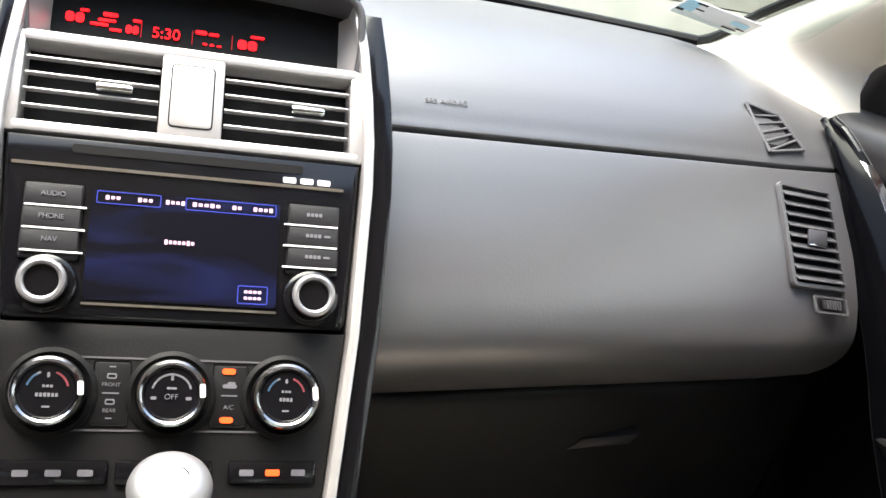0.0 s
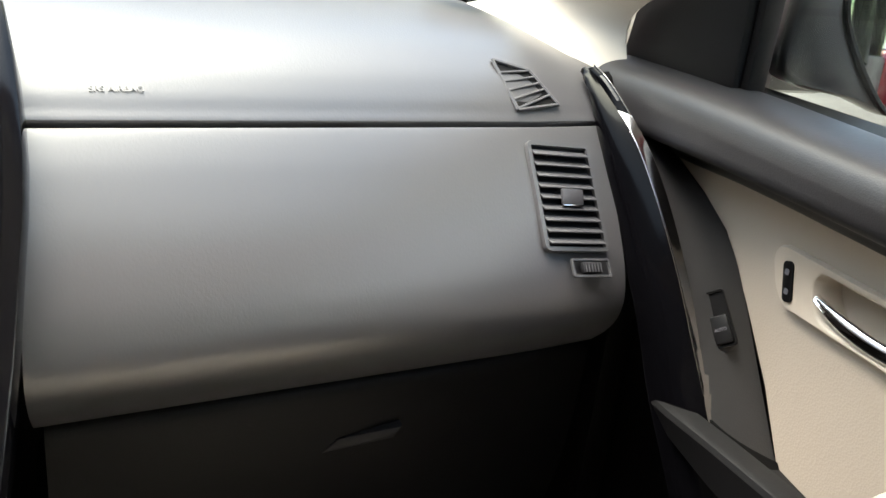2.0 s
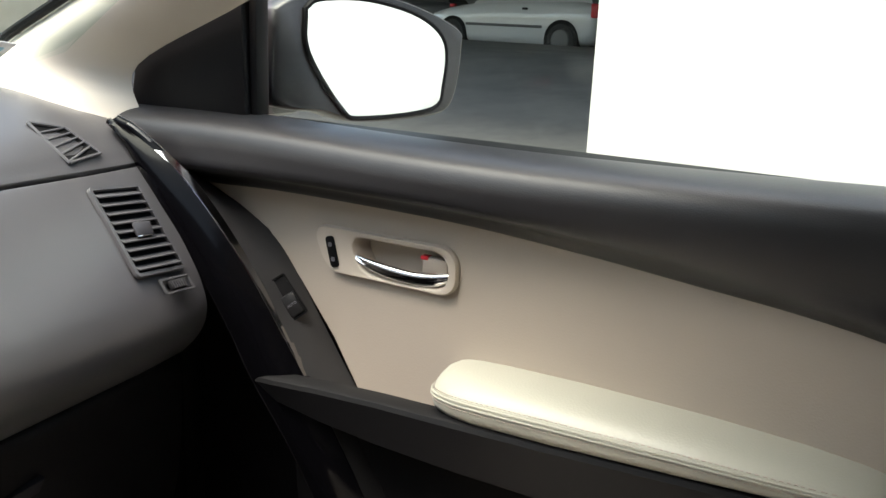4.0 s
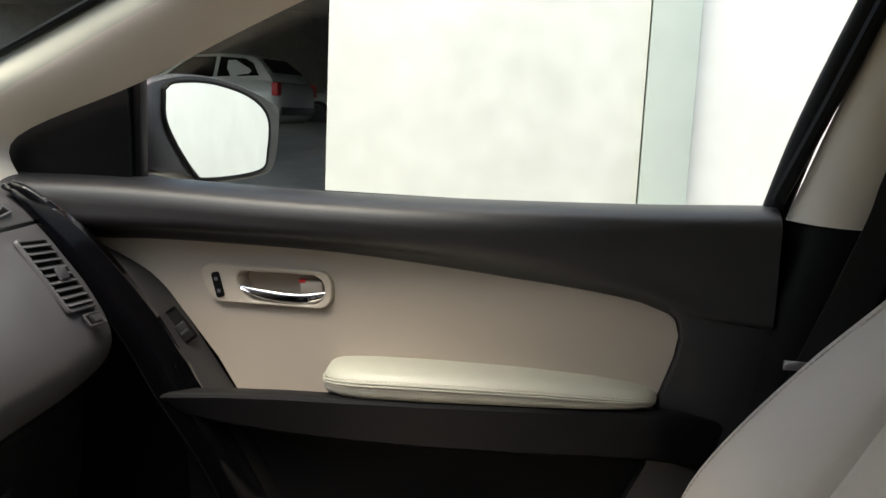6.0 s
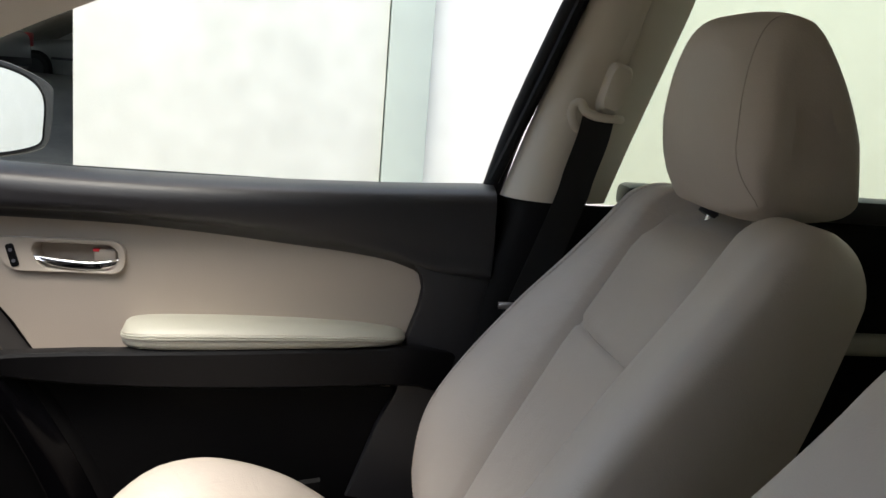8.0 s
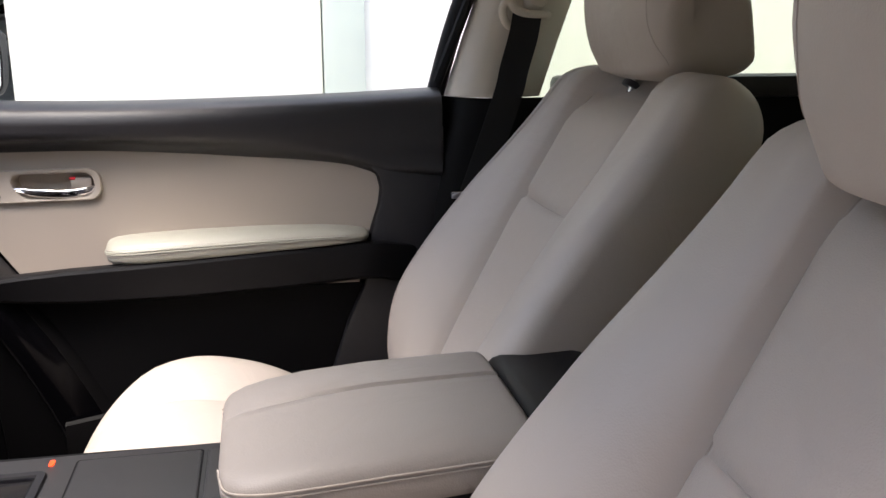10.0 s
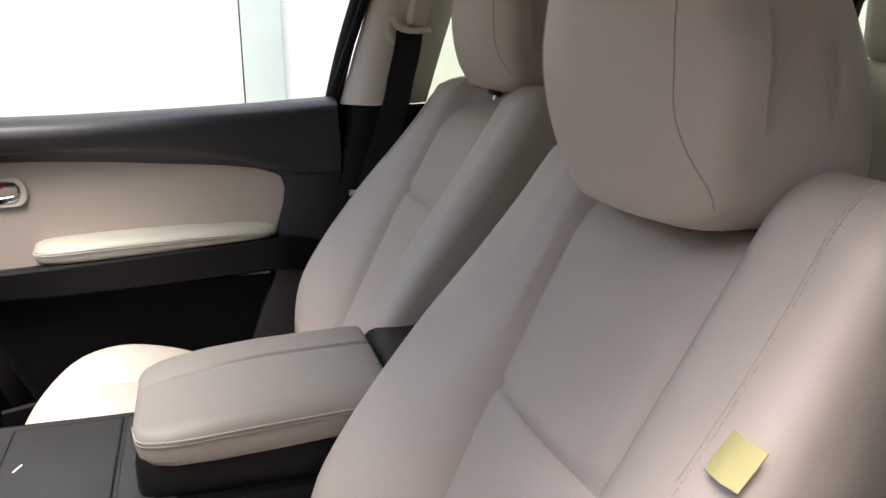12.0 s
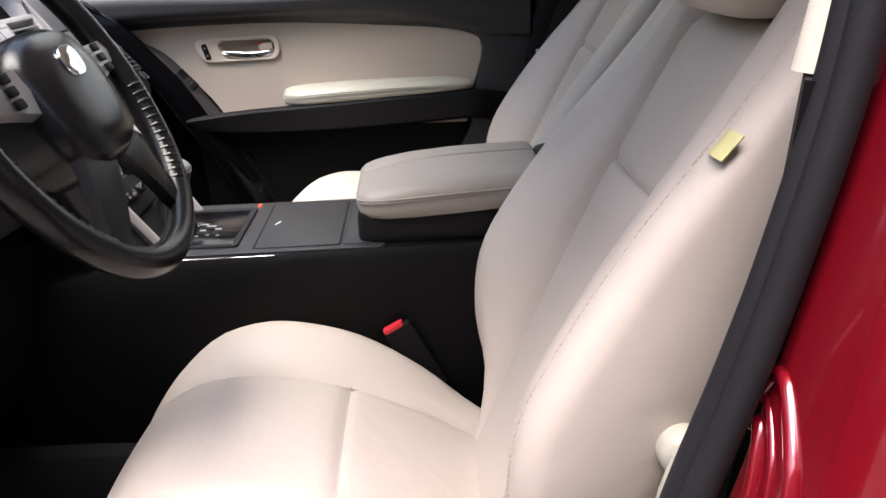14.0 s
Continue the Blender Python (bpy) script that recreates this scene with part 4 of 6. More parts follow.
part("column_shroud", tube([WM @ Vector((0, 0, -0.03)), WM @ Vector((0, -0.005, -0.16)), WM @ Vector((0, -0.02, -0.28))], [0.055, 0.06, 0.07], 16), BLACK, wheel)
for sg in (-1, 1):
    part("stalk", tube(spline([WM @ Vector((0.04 * sg, 0.0, -0.055)), WM @ Vector((0.11 * sg, 0.012, -0.05)), WM @ Vector((0.175 * sg, 0.02, -0.045))], 5), [0.007] * 6 + [0.008, 0.009, 0.010, 0.010, 0.008], 10), BLACK, wheel)
cluster = thing("instrument_cluster", "black hooded instrument cluster behind the wheel", "instrument panel")
part("hood", sheet([[(-0.37 + 0.17 * math.cos(a), y, 1.07 + 0.095 * math.sin(a)) for a in [k * math.pi / 18 for k in range(19)]] for y in (0.76, 0.80, 0.86, 0.95)], 0.008), DASH, cluster)
part("dial_plate", rbox((-0.37, 0.90, 1.09), (0.30, 0.01, 0.13), 0.004), BLACK, cluster)
for x in (-0.45, -0.29):
    part("gauge_ring", moved(tube([(0.05 * math.cos(k / 16 * math.pi), 0.05 * math.sin(k / 16 * math.pi), 0) for k in range(32)], 0.003, 6, closed=True), Matrix.Translation((x, 0.893, 1.09)) @ pose(0, 0, 0, 90)), CHROME, cluster)

# ---- centre console ----
console = thing("centre_console", "dark plastic centre console between the seats", "console")
ZT = 0.80
rings = []
for y, hw, zt in ((1.0, 0.12, 0.74), (0.74, 0.125, 0.775), (0.66, 0.13, 0.795), (0.60, 0.13, 0.80), (0.45, 0.128, ZT), (0.3, 0.122, ZT), (0.1, 0.12, ZT), (-0.12, 0.12, ZT - 0.01), (-0.25, 0.115, ZT - 0.02)):
    rings.append([(-hw * 0.9, y, 0.46), (-hw, y, 0.60), (-hw - 0.002, y, zt - 0.06), (-hw - 0.003, y, zt - 0.012), (-hw + 0.004, y, zt), (0, y, zt + 0.001), (hw - 0.004, y, zt), (hw + 0.003, y, zt - 0.012), (hw + 0.002, y, zt - 0.06), (hw, y, 0.60), (hw * 0.9, y, 0.46)])
part("console_body", loft(rings), BLACK, console, angle=35)
# Bright tube drawn along the corner in place of its highlight
part("edge_highlight", tube([(-0.126, 0.68, ZT - 0.006), (-0.1265, 0.60, ZT - 0.001), (-0.1245, 0.45, ZT - 0.001)], [0.0013, 0.0011, 0.0004], 6), SMOKED, console, "thin pale strip drawn as the console edge highlight")
part("cover_gap", plate(0.2085, 0.1205, 0.004, 0.0010, Matrix.Translation((0.0, 0.422, ZT + 0.0015)), bev=0), BLACK, console)
# Top plates get a lighter vinyl than the body, for sky reflected there
part("cup_cover", plate(0.205, 0.117, 0.003, 0.0018, Matrix.Translation((0.0, 0.422, ZT + 0.0015))), DOORTRIM, console, "closed cup holder cover")
part("console_top", plate(0.236, 0.375, 0.012, 0.002, Matrix.Translation((0.0, 0.488, ZT))), DOORTRIM, console, "console top, toned lighter for its sky reflection")
# Small amber spot at the console edge, made to glow
part("indicator", plate(0.012, 0.005, 0.002, 0.001, Matrix.Translation((0.103, 0.505, ZT + 0.002)), bev=0), AMBER, console, "lit amber indicator")
part("cover_mark", plate(0.0022, 0.017, 0.001, 0.0006, Matrix.Translation((0.004, 0.462, ZT + 0.0030)) @ pose(0, 0, 0, 0, 0, -112), bev=0), WHITEMARK, console, "small white mark")
part("rear_plate", plate(0.205, 0.04, 0.004, 0.002, Matrix.Translation((0.0, 0.338, ZT + 0.0015))), DOORTRIM, console)
GC = Matrix.Translation((-0.005, 0.567, ZT + 0.001))
gate = part("shift_plate", plate(0.160, 0.108, 0.004, 0.002, GC), GLOSS, console, "gloss black shift gate plate")
part("gate_frame", plate(0.178, 0.126, 0.008, 0.0045, GC, ring=0.009), BUTTON, gate, "dark gate frame")
part("gate_edge", plate(0.160, 0.108, 0.004, 0.0030, GC, bev=0.0005, ring=0.0014), SMOKED, gate, "bright inner edge of the gate")
# stepped slot of the gate with its bright edges
for dx, dy, w, h in ((0.014, 0.030, 0.004, 0.034), (0.018, 0.005, 0.004, 0.013), (0.008, -0.007, 0.004, 0.014), (-0.010, 0.002, 0.004, 0.009), (-0.006, -0.020, 0.004, 0.010)):
    part("gate_mark", plate(w * 1.5, h, 0.0015, 0.0012, GC @ Matrix.Translation((dx, dy, 0.002)) @ pose(0, 0, 0, 0, 0, -8), bev=0.0003), SILVER, gate, "chrome step of the shift gate")
part("gate_slot", plate(0.014, 0.070, 0.004, 0.0006, GC @ Matrix.Translation((0.002, 0.012, 0.002)), bev=0), BLACK, gate)
for k in range(5):
    part("gate_writing", plate(0.006, 0.005, 0.001, 0.0004, GC @ Matrix.Translation((-0.034 + 0.003 * (k % 2), 0.036 - 0.015 * k, 0.002)), bev=0), BTNTXT, gate)
shifter = thing("shift_lever", "black leather shift lever with a chrome cap", "gear lever")
part("boot", lathe([(0.035, 0.0), (0.028, 0.02), (0.018, 0.04), (0.012, 0.06)], 20, Matrix.Translation((-0.003, 0.615, ZT + 0.005))), BLACK, shifter)
kt = Vector((-0.006, 0.60, 0.895))
part("knob", moved(lathe([(0.010, -0.10), (0.012, -0.055), (0.020, -0.035), (0.024, -0.012), (0.0235, 0.002), (0.021, 0.008)], 28), Matrix.Translation(kt) @ Matrix.Rotation(radians(18), 4, "X")), BLACK, shifter)
KM = Matrix.Translation(kt) @ Matrix.Rotation(radians(18), 4, "X")
cap = part("cap", moved(lathe([(0.0235, 0.002), (0.0238, 0.005), (0.0228, 0.0085), (0.020, 0.0115), (0.016, 0.0135), (0.010, 0.0150), (0.004, 0.0156), (0.0, 0.0157)], 40), KM), SATIN, shifter, "satin silver cap with a round emblem", angle=70)
part("emblem_ring", moved(tube([(0.0105 * math.cos(k / 14 * math.pi), 0.0085 * math.sin(k / 14 * math.pi), 0.0150) for k in range(28)], 0.0008, 6, closed=True), KM), CHROME, cap)
# armrest box and lid
bin_ = thing("armrest_bin", "console bin with a beige padded leather lid", "armrest")
part("bin_body", rbox((0, 0.145, 0.82), (0.205, 0.385, 0.068), 0.02, seg=3), DARK, bin_, "dark bin under the lid")


def lid_rings():
    rows = []
    for y, hw, z0, z1 in ((0.3385, 0.05, 0.856, 0.861), (0.337, 0.078, 0.848, 0.866), (0.331, 0.096, 0.8415, 0.869), (0.318, 0.106, 0.838, 0.873), (0.298, 0.111, 0.837, 0.877), (0.26, 0.113, 0.838, 0.883), (0.20, 0.113, 0.841, 0.888), (0.14, 0.112, 0.845, 0.890), (0.09, 0.111, 0.849, 0.891), (0.082, 0.110, 0.850, 0.890), (0.078, 0.107, 0.853, 0.887)):
        ring = []
        g = 0.06 * ease(0.325, 0.27, y)
        for x, f in ((-0.97, 0.0), (-1.0, 0.15), (-1.0, 0.45), (-0.985, 0.66), (-0.95, 0.82), (-0.90, 0.91), (-0.82, 0.965), (-0.5, 1.0), (0.10, 1.02), (0.20, 1.02), (0.215, 1.01 - g), (0.245, 0.985 - 2 * g), (0.275, 1.005 - g), (0.29, 1.02), (0.6, 1.0), (0.82, 0.965), (0.90, 0.91), (0.95, 0.82), (0.985, 0.66), (1.0, 0.45), (1.0, 0.15), (0.97, 0.0)):
            ring.append((x * hw, y, z0 + (z1 - z0) * f))
        rows.append(ring)
    return rows


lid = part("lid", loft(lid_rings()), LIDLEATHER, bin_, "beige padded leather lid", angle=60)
part("lid_hinge", rbox((0, 0.02, 0.850), (0.21, 0.112, 0.07), 0.018, seg=3), DARK, bin_, "dark rear section of the armrest")
for sg in (-1, 1):
    for dz in (0.0, 0.0045):
        part("piping", tube(spline([(sg * 0.060, 0.3388, 0.8575 + dz), (sg * 0.0945, 0.3325, 0.8575 + dz), (sg * 0.1085, 0.314, 0.859 + dz), (sg * 0.1128, 0.28, 0.8605 + dz), (sg * 0.1132, 0.2, 0.8655 + dz), (sg * 0.1112, 0.085, 0.8705 + dz)], 6), 0.0008, 6), SEAM if dz else LIDLEATHER, lid)
# belt buckle
buckle = thing("belt_buckle", "black seat belt buckle with a red button", "seat belt")
bk = Matrix.Translation((-0.135, 0.275, 0.66)) @ pose(0, 0, 0, -28, 0, 0)
part("buckle_body", rbox((0, 0, -0.02), (0.018, 0.042, 0.11), 0.006, bk), BLACK, buckle)
part("release_button", rbox((-0.002, 0.004, 0.036), (0.013, 0.030, 0.009), 0.003, bk), REDMARK, buckle, "red release button")

# ---- passenger door ----
door = tagged(new("door_1"), "closed front passenger door with cream panel and dark trim", "car door", kind="structure")
def panel_x(y):
    """The cream panel leans outwards towards the front."""
    return 0.69 + 0.058 * (y - 0.1)


BOUND = [(-0.02, 0.975), (0.10, 0.983), (0.144, 0.999), (0.22, 1.010), (0.31, 1.017), (0.40, 1.024), (0.54, 1.031), (0.69, 1.031), (0.80, 1.029), (0.905, 1.024), (1.02, 1.03)]
SILL = [(-0.02, 1.122), (0.02, 1.121), (0.16, 1.114), (0.43, 1.107), (0.60, 1.107), (0.83, 1.112), (1.02, 1.110)]
rows = []
for i in range(41):
    y = 1.0 - 1.0 * i / 40
    zb, zt, xb = soft_table(BOUND, y), soft_table(SILL, y), panel_x(y) - 0.002
    rows.append([tuple(p) for p in spline([(0.748, y, zt - 0.012), (0.744, y, zt - 0.001), (0.725, y, zt + 0.0005), (0.704, y, zt - 0.0015), (0.689, y, zt - 0.006), (0.678, y, zt - 0.014), (0.672, y, zt - 0.027), (0.6715, y, zt * 0.6 + zb * 0.4 - 0.006), (0.676, y, zt * 0.3 + zb * 0.7), (xb - 0.014, y, zb + 0.014), (xb - 0.003, y, zb + 0.003), (xb + 0.004, y, zb - 0.002)], 3)])
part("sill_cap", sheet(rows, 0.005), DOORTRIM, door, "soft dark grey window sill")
CREAM_POLY = [(0.930, 1.035), (0.905, 1.022), (0.853, 1.004), (0.806, 0.981), (0.755, 0.930), (0.705, 0.872), (0.655, 0.798), (0.14, 0.800), (0.124, 0.880), (0.107, 0.935), (0.103, 0.962), (0.108, 0.981), (0.124, 0.995), (0.16, 1.008), (0.31, 1.025), (0.54, 1.038), (0.80, 1.037)]
part("rear_trim", prism([(0.132, 0.80), (0.122, 0.880), (0.105, 0.935), (0.101, 0.962), (0.106, 0.983), (0.122, 1.0), (0.10, 1.04), (-0.004, 1.06), (-0.01, 0.6), (0.06, 0.6), (0.2, 0.62), (0.16, 0.74)], "x", 0.676, 0.72, 0.008), DOORTRIM, door, "dark trim behind the cream panel")
part("door_core", prism([(1.0, 1.1), (1.0, 0.5), (0.3, 0.42), (0.12, 0.6), (-0.01, 0.8), (-0.012, 1.1)], "x", 0.748, 0.82, 0.0), BLACK, door, "black inner door shell", smooth=False)
part("outer_skin", prism([(1.05, 1.05), (1.05, 0.45), (0.3, 0.36), (0.05, 0.6), (-0.02, 0.8), (-0.02, 1.05)], "x", 0.83, 0.90, 0.02), RED, door, "red painted outer skin")
part("lower_panel", prism([(0.74, 0.80), (0.72, 0.48), (0.3, 0.44), (0.18, 0.6), (0.118, 0.80)], "x", 0.690, 0.714, 0.006), BLACK, door, "black lower door panel")
part("map_pocket", loft([[(0.712, y, z0), (0.655, y, z0 + 0.01), (0.645, y, z0 + 0.05), (0.648, y, z1), (0.655, y, z1 + 0.004), (0.66, y, z1 - 0.003), (0.712, y, z1 - 0.06)] for y, z0, z1 in ((0.62, 0.47, 0.60), (0.5, 0.46, 0.62), (0.35, 0.46, 0.64), (0.24, 0.50, 0.66))]), BLACK, door)
# ledge under the armrest
part("rail", loft([[(xo, y, min(zt - 0.001, zb + 0.006)), (xi + 0.034, y, min(zt - 0.001, zb + 0.008)), (xi + 0.030, y, zt - 0.006), (xi + 0.026, y, zt - 0.001), (xi + 0.006, y, zt), (xi + 0.002, y, zt - 0.0015), (xi, y, zt - 0.006), (xi + 0.007, y, zb + 0.007), (xi + 0.018, y, zb), (xo, y, zb)] for y, xi, xo, zt, zb in ((0.755, 0.6465, 0.680, 0.8395, 0.836), (0.748, 0.641, 0.690, 0.8425, 0.825), (0.72, 0.637, 0.715, 0.8465, 0.812), (0.66, 0.635, 0.736, 0.853, 0.806), (0.59, 0.634, 0.736, 0.858, 0.802), (0.5, 0.633, 0.736, 0.862, 0.801), (0.4, 0.632, 0.736, 0.867, 0.803), (0.28, 0.632, 0.736, 0.874, 0.808), (0.14, 0.635, 0.735, 0.878, 0.816), (0.10, 0.650, 0.73, 0.876, 0.81), (0.03, 0.682, 0.72, 0.86, 0.78))]), DARK, door, "black armrest ledge", angle=30)
# padded armrest
PADS = ((0.540, 0.870, 0.882, 0.690), (0.5385, 0.866, 0.887, 0.672), (0.534, 0.8625, 0.892, 0.657), (0.525, 0.8605, 0.8955, 0.646), (0.508, 0.860, 0.8985, 0.638), (0.48, 0.8605, 0.901, 0.6335), (0.40, 0.8645, 0.9045, 0.631), (0.28, 0.8715, 0.906, 0.631), (0.20, 0.8755, 0.904, 0.6345), (0.155, 0.8775, 0.900, 0.642), (0.135, 0.879, 0.896, 0.652), (0.126, 0.881, 0.892, 0.664), (0.123, 0.883, 0.889, 0.680))
rings = []
for y, z0, z1, xi in PADS:
    h = z1 - z0
    rings.append([(0.722, y, z0), (xi + 0.016, y, z0), (xi + 0.005, y, z0 + 0.07 * h), (xi + 0.0005, y, z0 + 0.22 * h), (xi, y, z0 + 0.40 * h), (xi + 0.0012, y, z0 + 0.50 * h), (xi + 0.0032, y, z0 + 0.53 * h), (xi + 0.0018, y, z0 + 0.56 * h), (xi + 0.0040, y, z0 + 0.64 * h), (xi + 0.010, y, z0 + 0.80 * h), (xi + 0.020, y, z0 + 0.92 * h), (xi + 0.034, y, z1), (0.722, y, z1 - 0.12 * h)])
arm = part("armrest_pad", loft(rings), PAD, door, "pale stitched leather armrest", angle=60)


def pad_line(f, out):
    """A line along the pad's inner face that wraps round its front end."""
    pts = [(0.708, 0.5412, 0.876)] + [(xi - out + 0.006 * max(0, f - 0.5), y + (out if y > 0.52 else 0), z0 + (z1 - z0) * f) for y, z0, z1, xi in PADS[:-1]]
    return spline(pts, 6)


for f in (0.49, 0.58):
    part("piping", tube(pad_line(f, 0.0004), 0.0011, 6), PAD, arm, "raised seam piping")
for f in (0.40, 0.67):
    bm = bmesh.new()
    line = pad_line(f, 0.0003 if f < 0.5 else -0.0008)
    for a, b in zip(line[2:], line[3:]):
        n = max(1, int((b - a).length / 0.0045))
        for k in range(n):
            tube([a.lerp(b, (k + 0.12) / n), a.lerp(b, (k + 0.72) / n)], 0.00055, 5, bm=bm)
    part("stitching", bm, SEAM, arm)
# curved gloss strip, silver edge and switch panel
SIL = [(0.645, 0.950, 1.105), (0.649, 0.921, 1.093), (0.663, 0.867, 1.050), (0.669, 0.820, 1.003), (0.671, 0.768, 0.940), (0.672, 0.735, 0.890), (0.673, 0.704, 0.843), (0.676, 0.64, 0.745), (0.680, 0.59, 0.65), (0.682, 0.55, 0.56)]
sil = spline(SIL, 5)
edge = spline([(0.640, 0.957, 1.100), (0.642, 0.935, 1.090), (0.6525, 0.876, 1.055), (0.658, 0.826, 1.008), (0.661, 0.775, 0.951), (0.6645, 0.737, 0.897), (0.671, 0.706, 0.845), (0.675, 0.641, 0.746), (0.679, 0.591, 0.651), (0.681, 0.551, 0.561)], 5)
blk = spline([(0.652, 0.962, 1.096), (0.641, 0.936, 1.084), (0.636, 0.885, 1.022), (0.638, 0.845, 0.972), (0.640, 0.807, 0.926), (0.643, 0.780, 0.884), (0.645, 0.753, 0.838), (0.655, 0.69, 0.74), (0.665, 0.645, 0.64), (0.668, 0.61, 0.55)], 5)
crm = spline([(0.700, 0.985, 1.090), (0.722, 0.955, 1.060), (0.735, 0.905, 1.022), (0.731, 0.840, 0.999), (0.729, 0.795, 0.973), (0.727, 0.755, 0.930), (0.723, 0.668, 0.815), (0.722, 0.60, 0.73), (0.720, 0.55, 0.64), (0.718, 0.51, 0.55)], 5)
def between(a, b, bulge, n=6):
    rows_ = []
    for p, q in zip(a, b):
        rows_.append([p.lerp(q, k / n) + Vector((-bulge * math.sin(math.pi * k / n), 0, 0)) for k in range(n + 1)])
    return rows_


part("gloss_strip", sheet(between(blk, edge, 0.006, 8), 0.004), DOORGLOSS, door, "gloss black curved door strip")
part("gloss_strip_side", sheet([[p + Vector((0.06, 0.03, 0)), p] for p in blk], 0.004), BLACK, door)
part("silver_edge", tube([p + Vector((-0.001, 0, 0.0008)) for p in sil[:33]], 0.0010, 8), CHROME, door, "slim bright edge line")
part("silver_edge", tube([p + Vector((-0.001, 0, 0.0004)) for p in edge[:33]], 0.0010, 8), CHROME, door, "slim bright edge line")
part("silver_strip", sheet(between(edge[8:32], sil[8:32], 0.0012, 5), 0.002), SMOKED, door, "satin silver inlay strip")
part("strip_head", sheet(between(edge[:9], sil[:9], 0.0012, 5), 0.002), DOORGLOSS, door, "gloss black strip head")
part("strip_foot", sheet(between(edge[31:], sil[31:], 0.001, 4), 0.002), DOORGLOSS, door)
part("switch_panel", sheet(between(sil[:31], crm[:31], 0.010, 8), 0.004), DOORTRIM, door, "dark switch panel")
# Foot of the switch panel, coloured black for the shade under the ledge
part("shaded_panel_foot", sheet(between(sil[30:], crm[30:], 0.006), 0.004), BLACK, door)
SW_UP = (Vector((0.692, 0.790, 0.955)) - Vector((0.6985, 0.722, 0.872))).normalized()
SW_N = SW_UP.cross(Vector((0.44, -0.72, 0.3))).normalized()
SW_N = SW_N if SW_N.x < 0 else -SW_N
SWM = Matrix((SW_UP.cross(SW_N), SW_UP, SW_N)).transposed().to_4x4()
SWM.translation = sil[25].lerp(crm[25], 0.58) + Vector((-0.0095, 0.0, 0.006))
sw = part("window_switch", plate(0.022, 0.052, 0.003, 0.0022, SWM, bev=0.0006, ring=0.002), BLACK, door, "black window switch")
part("switch_well", rbox((0, 0, -0.0005), (0.019, 0.048, 0.002), 0, SWM), BLACK, sw, smooth=False)
part("rocker", rbox((0, -0.010, 0.002), (0.017, 0.026, 0.005), 0.002, SWM), DARK, sw)
writing("AUTO", 0.0042, SWM @ Matrix.Translation((0, -0.010, 0.0046)), BTNTXT, sw)
# handle recess
HB = Matrix.Translation((panel_x(0.6375) - 0.0005, 0.6375, 0.978)) @ Matrix(((-0.058, 0, -0.998, 0), (-0.998, 0, 0.058, 0), (0, 1, 0, 0), (0, 0, 0, 1))) @ pose(0, 0, 0, 0, 0, 1.2)
def raked(pts):
    """Slants the front end of an outline: its lower corner lies further back."""
    hx, hy_ = max(p[0] for p in pts), max(p[1] for p in pts)
    return [(x + max(0, -x / hx) * (hy_ - y) * 0.42, y) for x, y in pts]


def pocket(w, h, r, iw, ih, ir, ox, oy, t, floor):
    """A raised plate with a rounded pocket let into it."""
    o, i = raked(round_rect(w, h, r, 7)), [(x + ox, y + oy) for x, y in raked(round_rect(iw, ih, ir, 7))]
    k = [(x * 0.985, y * 0.96) for x, y in o]
    j = [(ox + (x - ox) * 1.04, oy + (y - oy) * 1.08) for x, y in i]
    rings_ = [[(*p, 0) for p in o], [(*p, t * 0.6) for p in o], [(*p, t) for p in k], [(*p, t) for p in j], [(*p, t * 0.8) for p in i], [(ox + (x - ox) * 0.93, oy + (y - oy) * 0.86, floor) for x, y in i]]
    bm = loft(rings_, caps=False)
    bm.verts.ensure_lookup_table()
    bm.faces.new(bm.verts[-len(i):])
    return bm


# cream panel with the opening of the pocket cut through it
bm = bmesh.new()
hole = [HB @ Vector((x * 1.01 + 0.021, y * 1.01 - 0.001, 0)) for x, y in raked(round_rect(0.130, 0.040, 0.018, 7))]
for loop in ([(panel_x(y), y, z) for y, z in CREAM_POLY], [(panel_x(p.y), p.y, p.z) for p in hole]):
    vs = [bm.verts.new(p) for p in loop]
    for a, b in zip(vs, vs[1:] + vs[:1]):
        bm.edges.new((a, b))
bmesh.ops.triangle_fill(bm, use_beauty=True, edges=bm.edges[:])
for v in bmesh.ops.extrude_face_region(bm, geom=bm.faces[:])["geom"]:
    if isinstance(v, bmesh.types.BMVert):
        v.co.x += 0.018
part("cream_panel", bm, CREAM, door, "cream vinyl door panel")
bez = part("handle_bezel", moved(pocket(0.193, 0.051, 0.020, 0.130, 0.040, 0.018, 0.021, -0.001, 0.007, -0.020), HB), HANDLECREAM, door, "cream handle bezel with a deep pocket", angle=50)
part("red_mark", rbox((0.0515, 0.0085, -0.0050), (0.0095, 0.0045, 0.0085), 0.001, HB), REDMARK, bez, "red lock marker")
part("lock_tab", rbox((0.064, -0.001, -0.008), (0.032, 0.022, 0.014), 0.004, HB), CREAM, bez)
hp_ = spline([(-0.044, 0.000, -0.002), (-0.030, -0.005, 0.003), (0.000, -0.0105, 0.006), (0.035, -0.0135, 0.006), (0.065, -0.0125, 0.003), (0.084, -0.008, -0.004)], 6)
rings = []
for k, p in enumerate(hp_):
    h = 0.0022 + 0.0052 * ease(0, 14, k) - 0.002 * ease(25, 30, k)
    rings.append([(p.x, p.y + h * b, p.z + c) for b, c in ((-1.0, -0.002), (-0.85, 0.0022), (-0.35, 0.0042), (0.05, 0.0030), (0.25, 0.0036), (0.75, 0.0026), (1.0, -0.001), (0.4, -0.0035), (-0.5, -0.0035))])
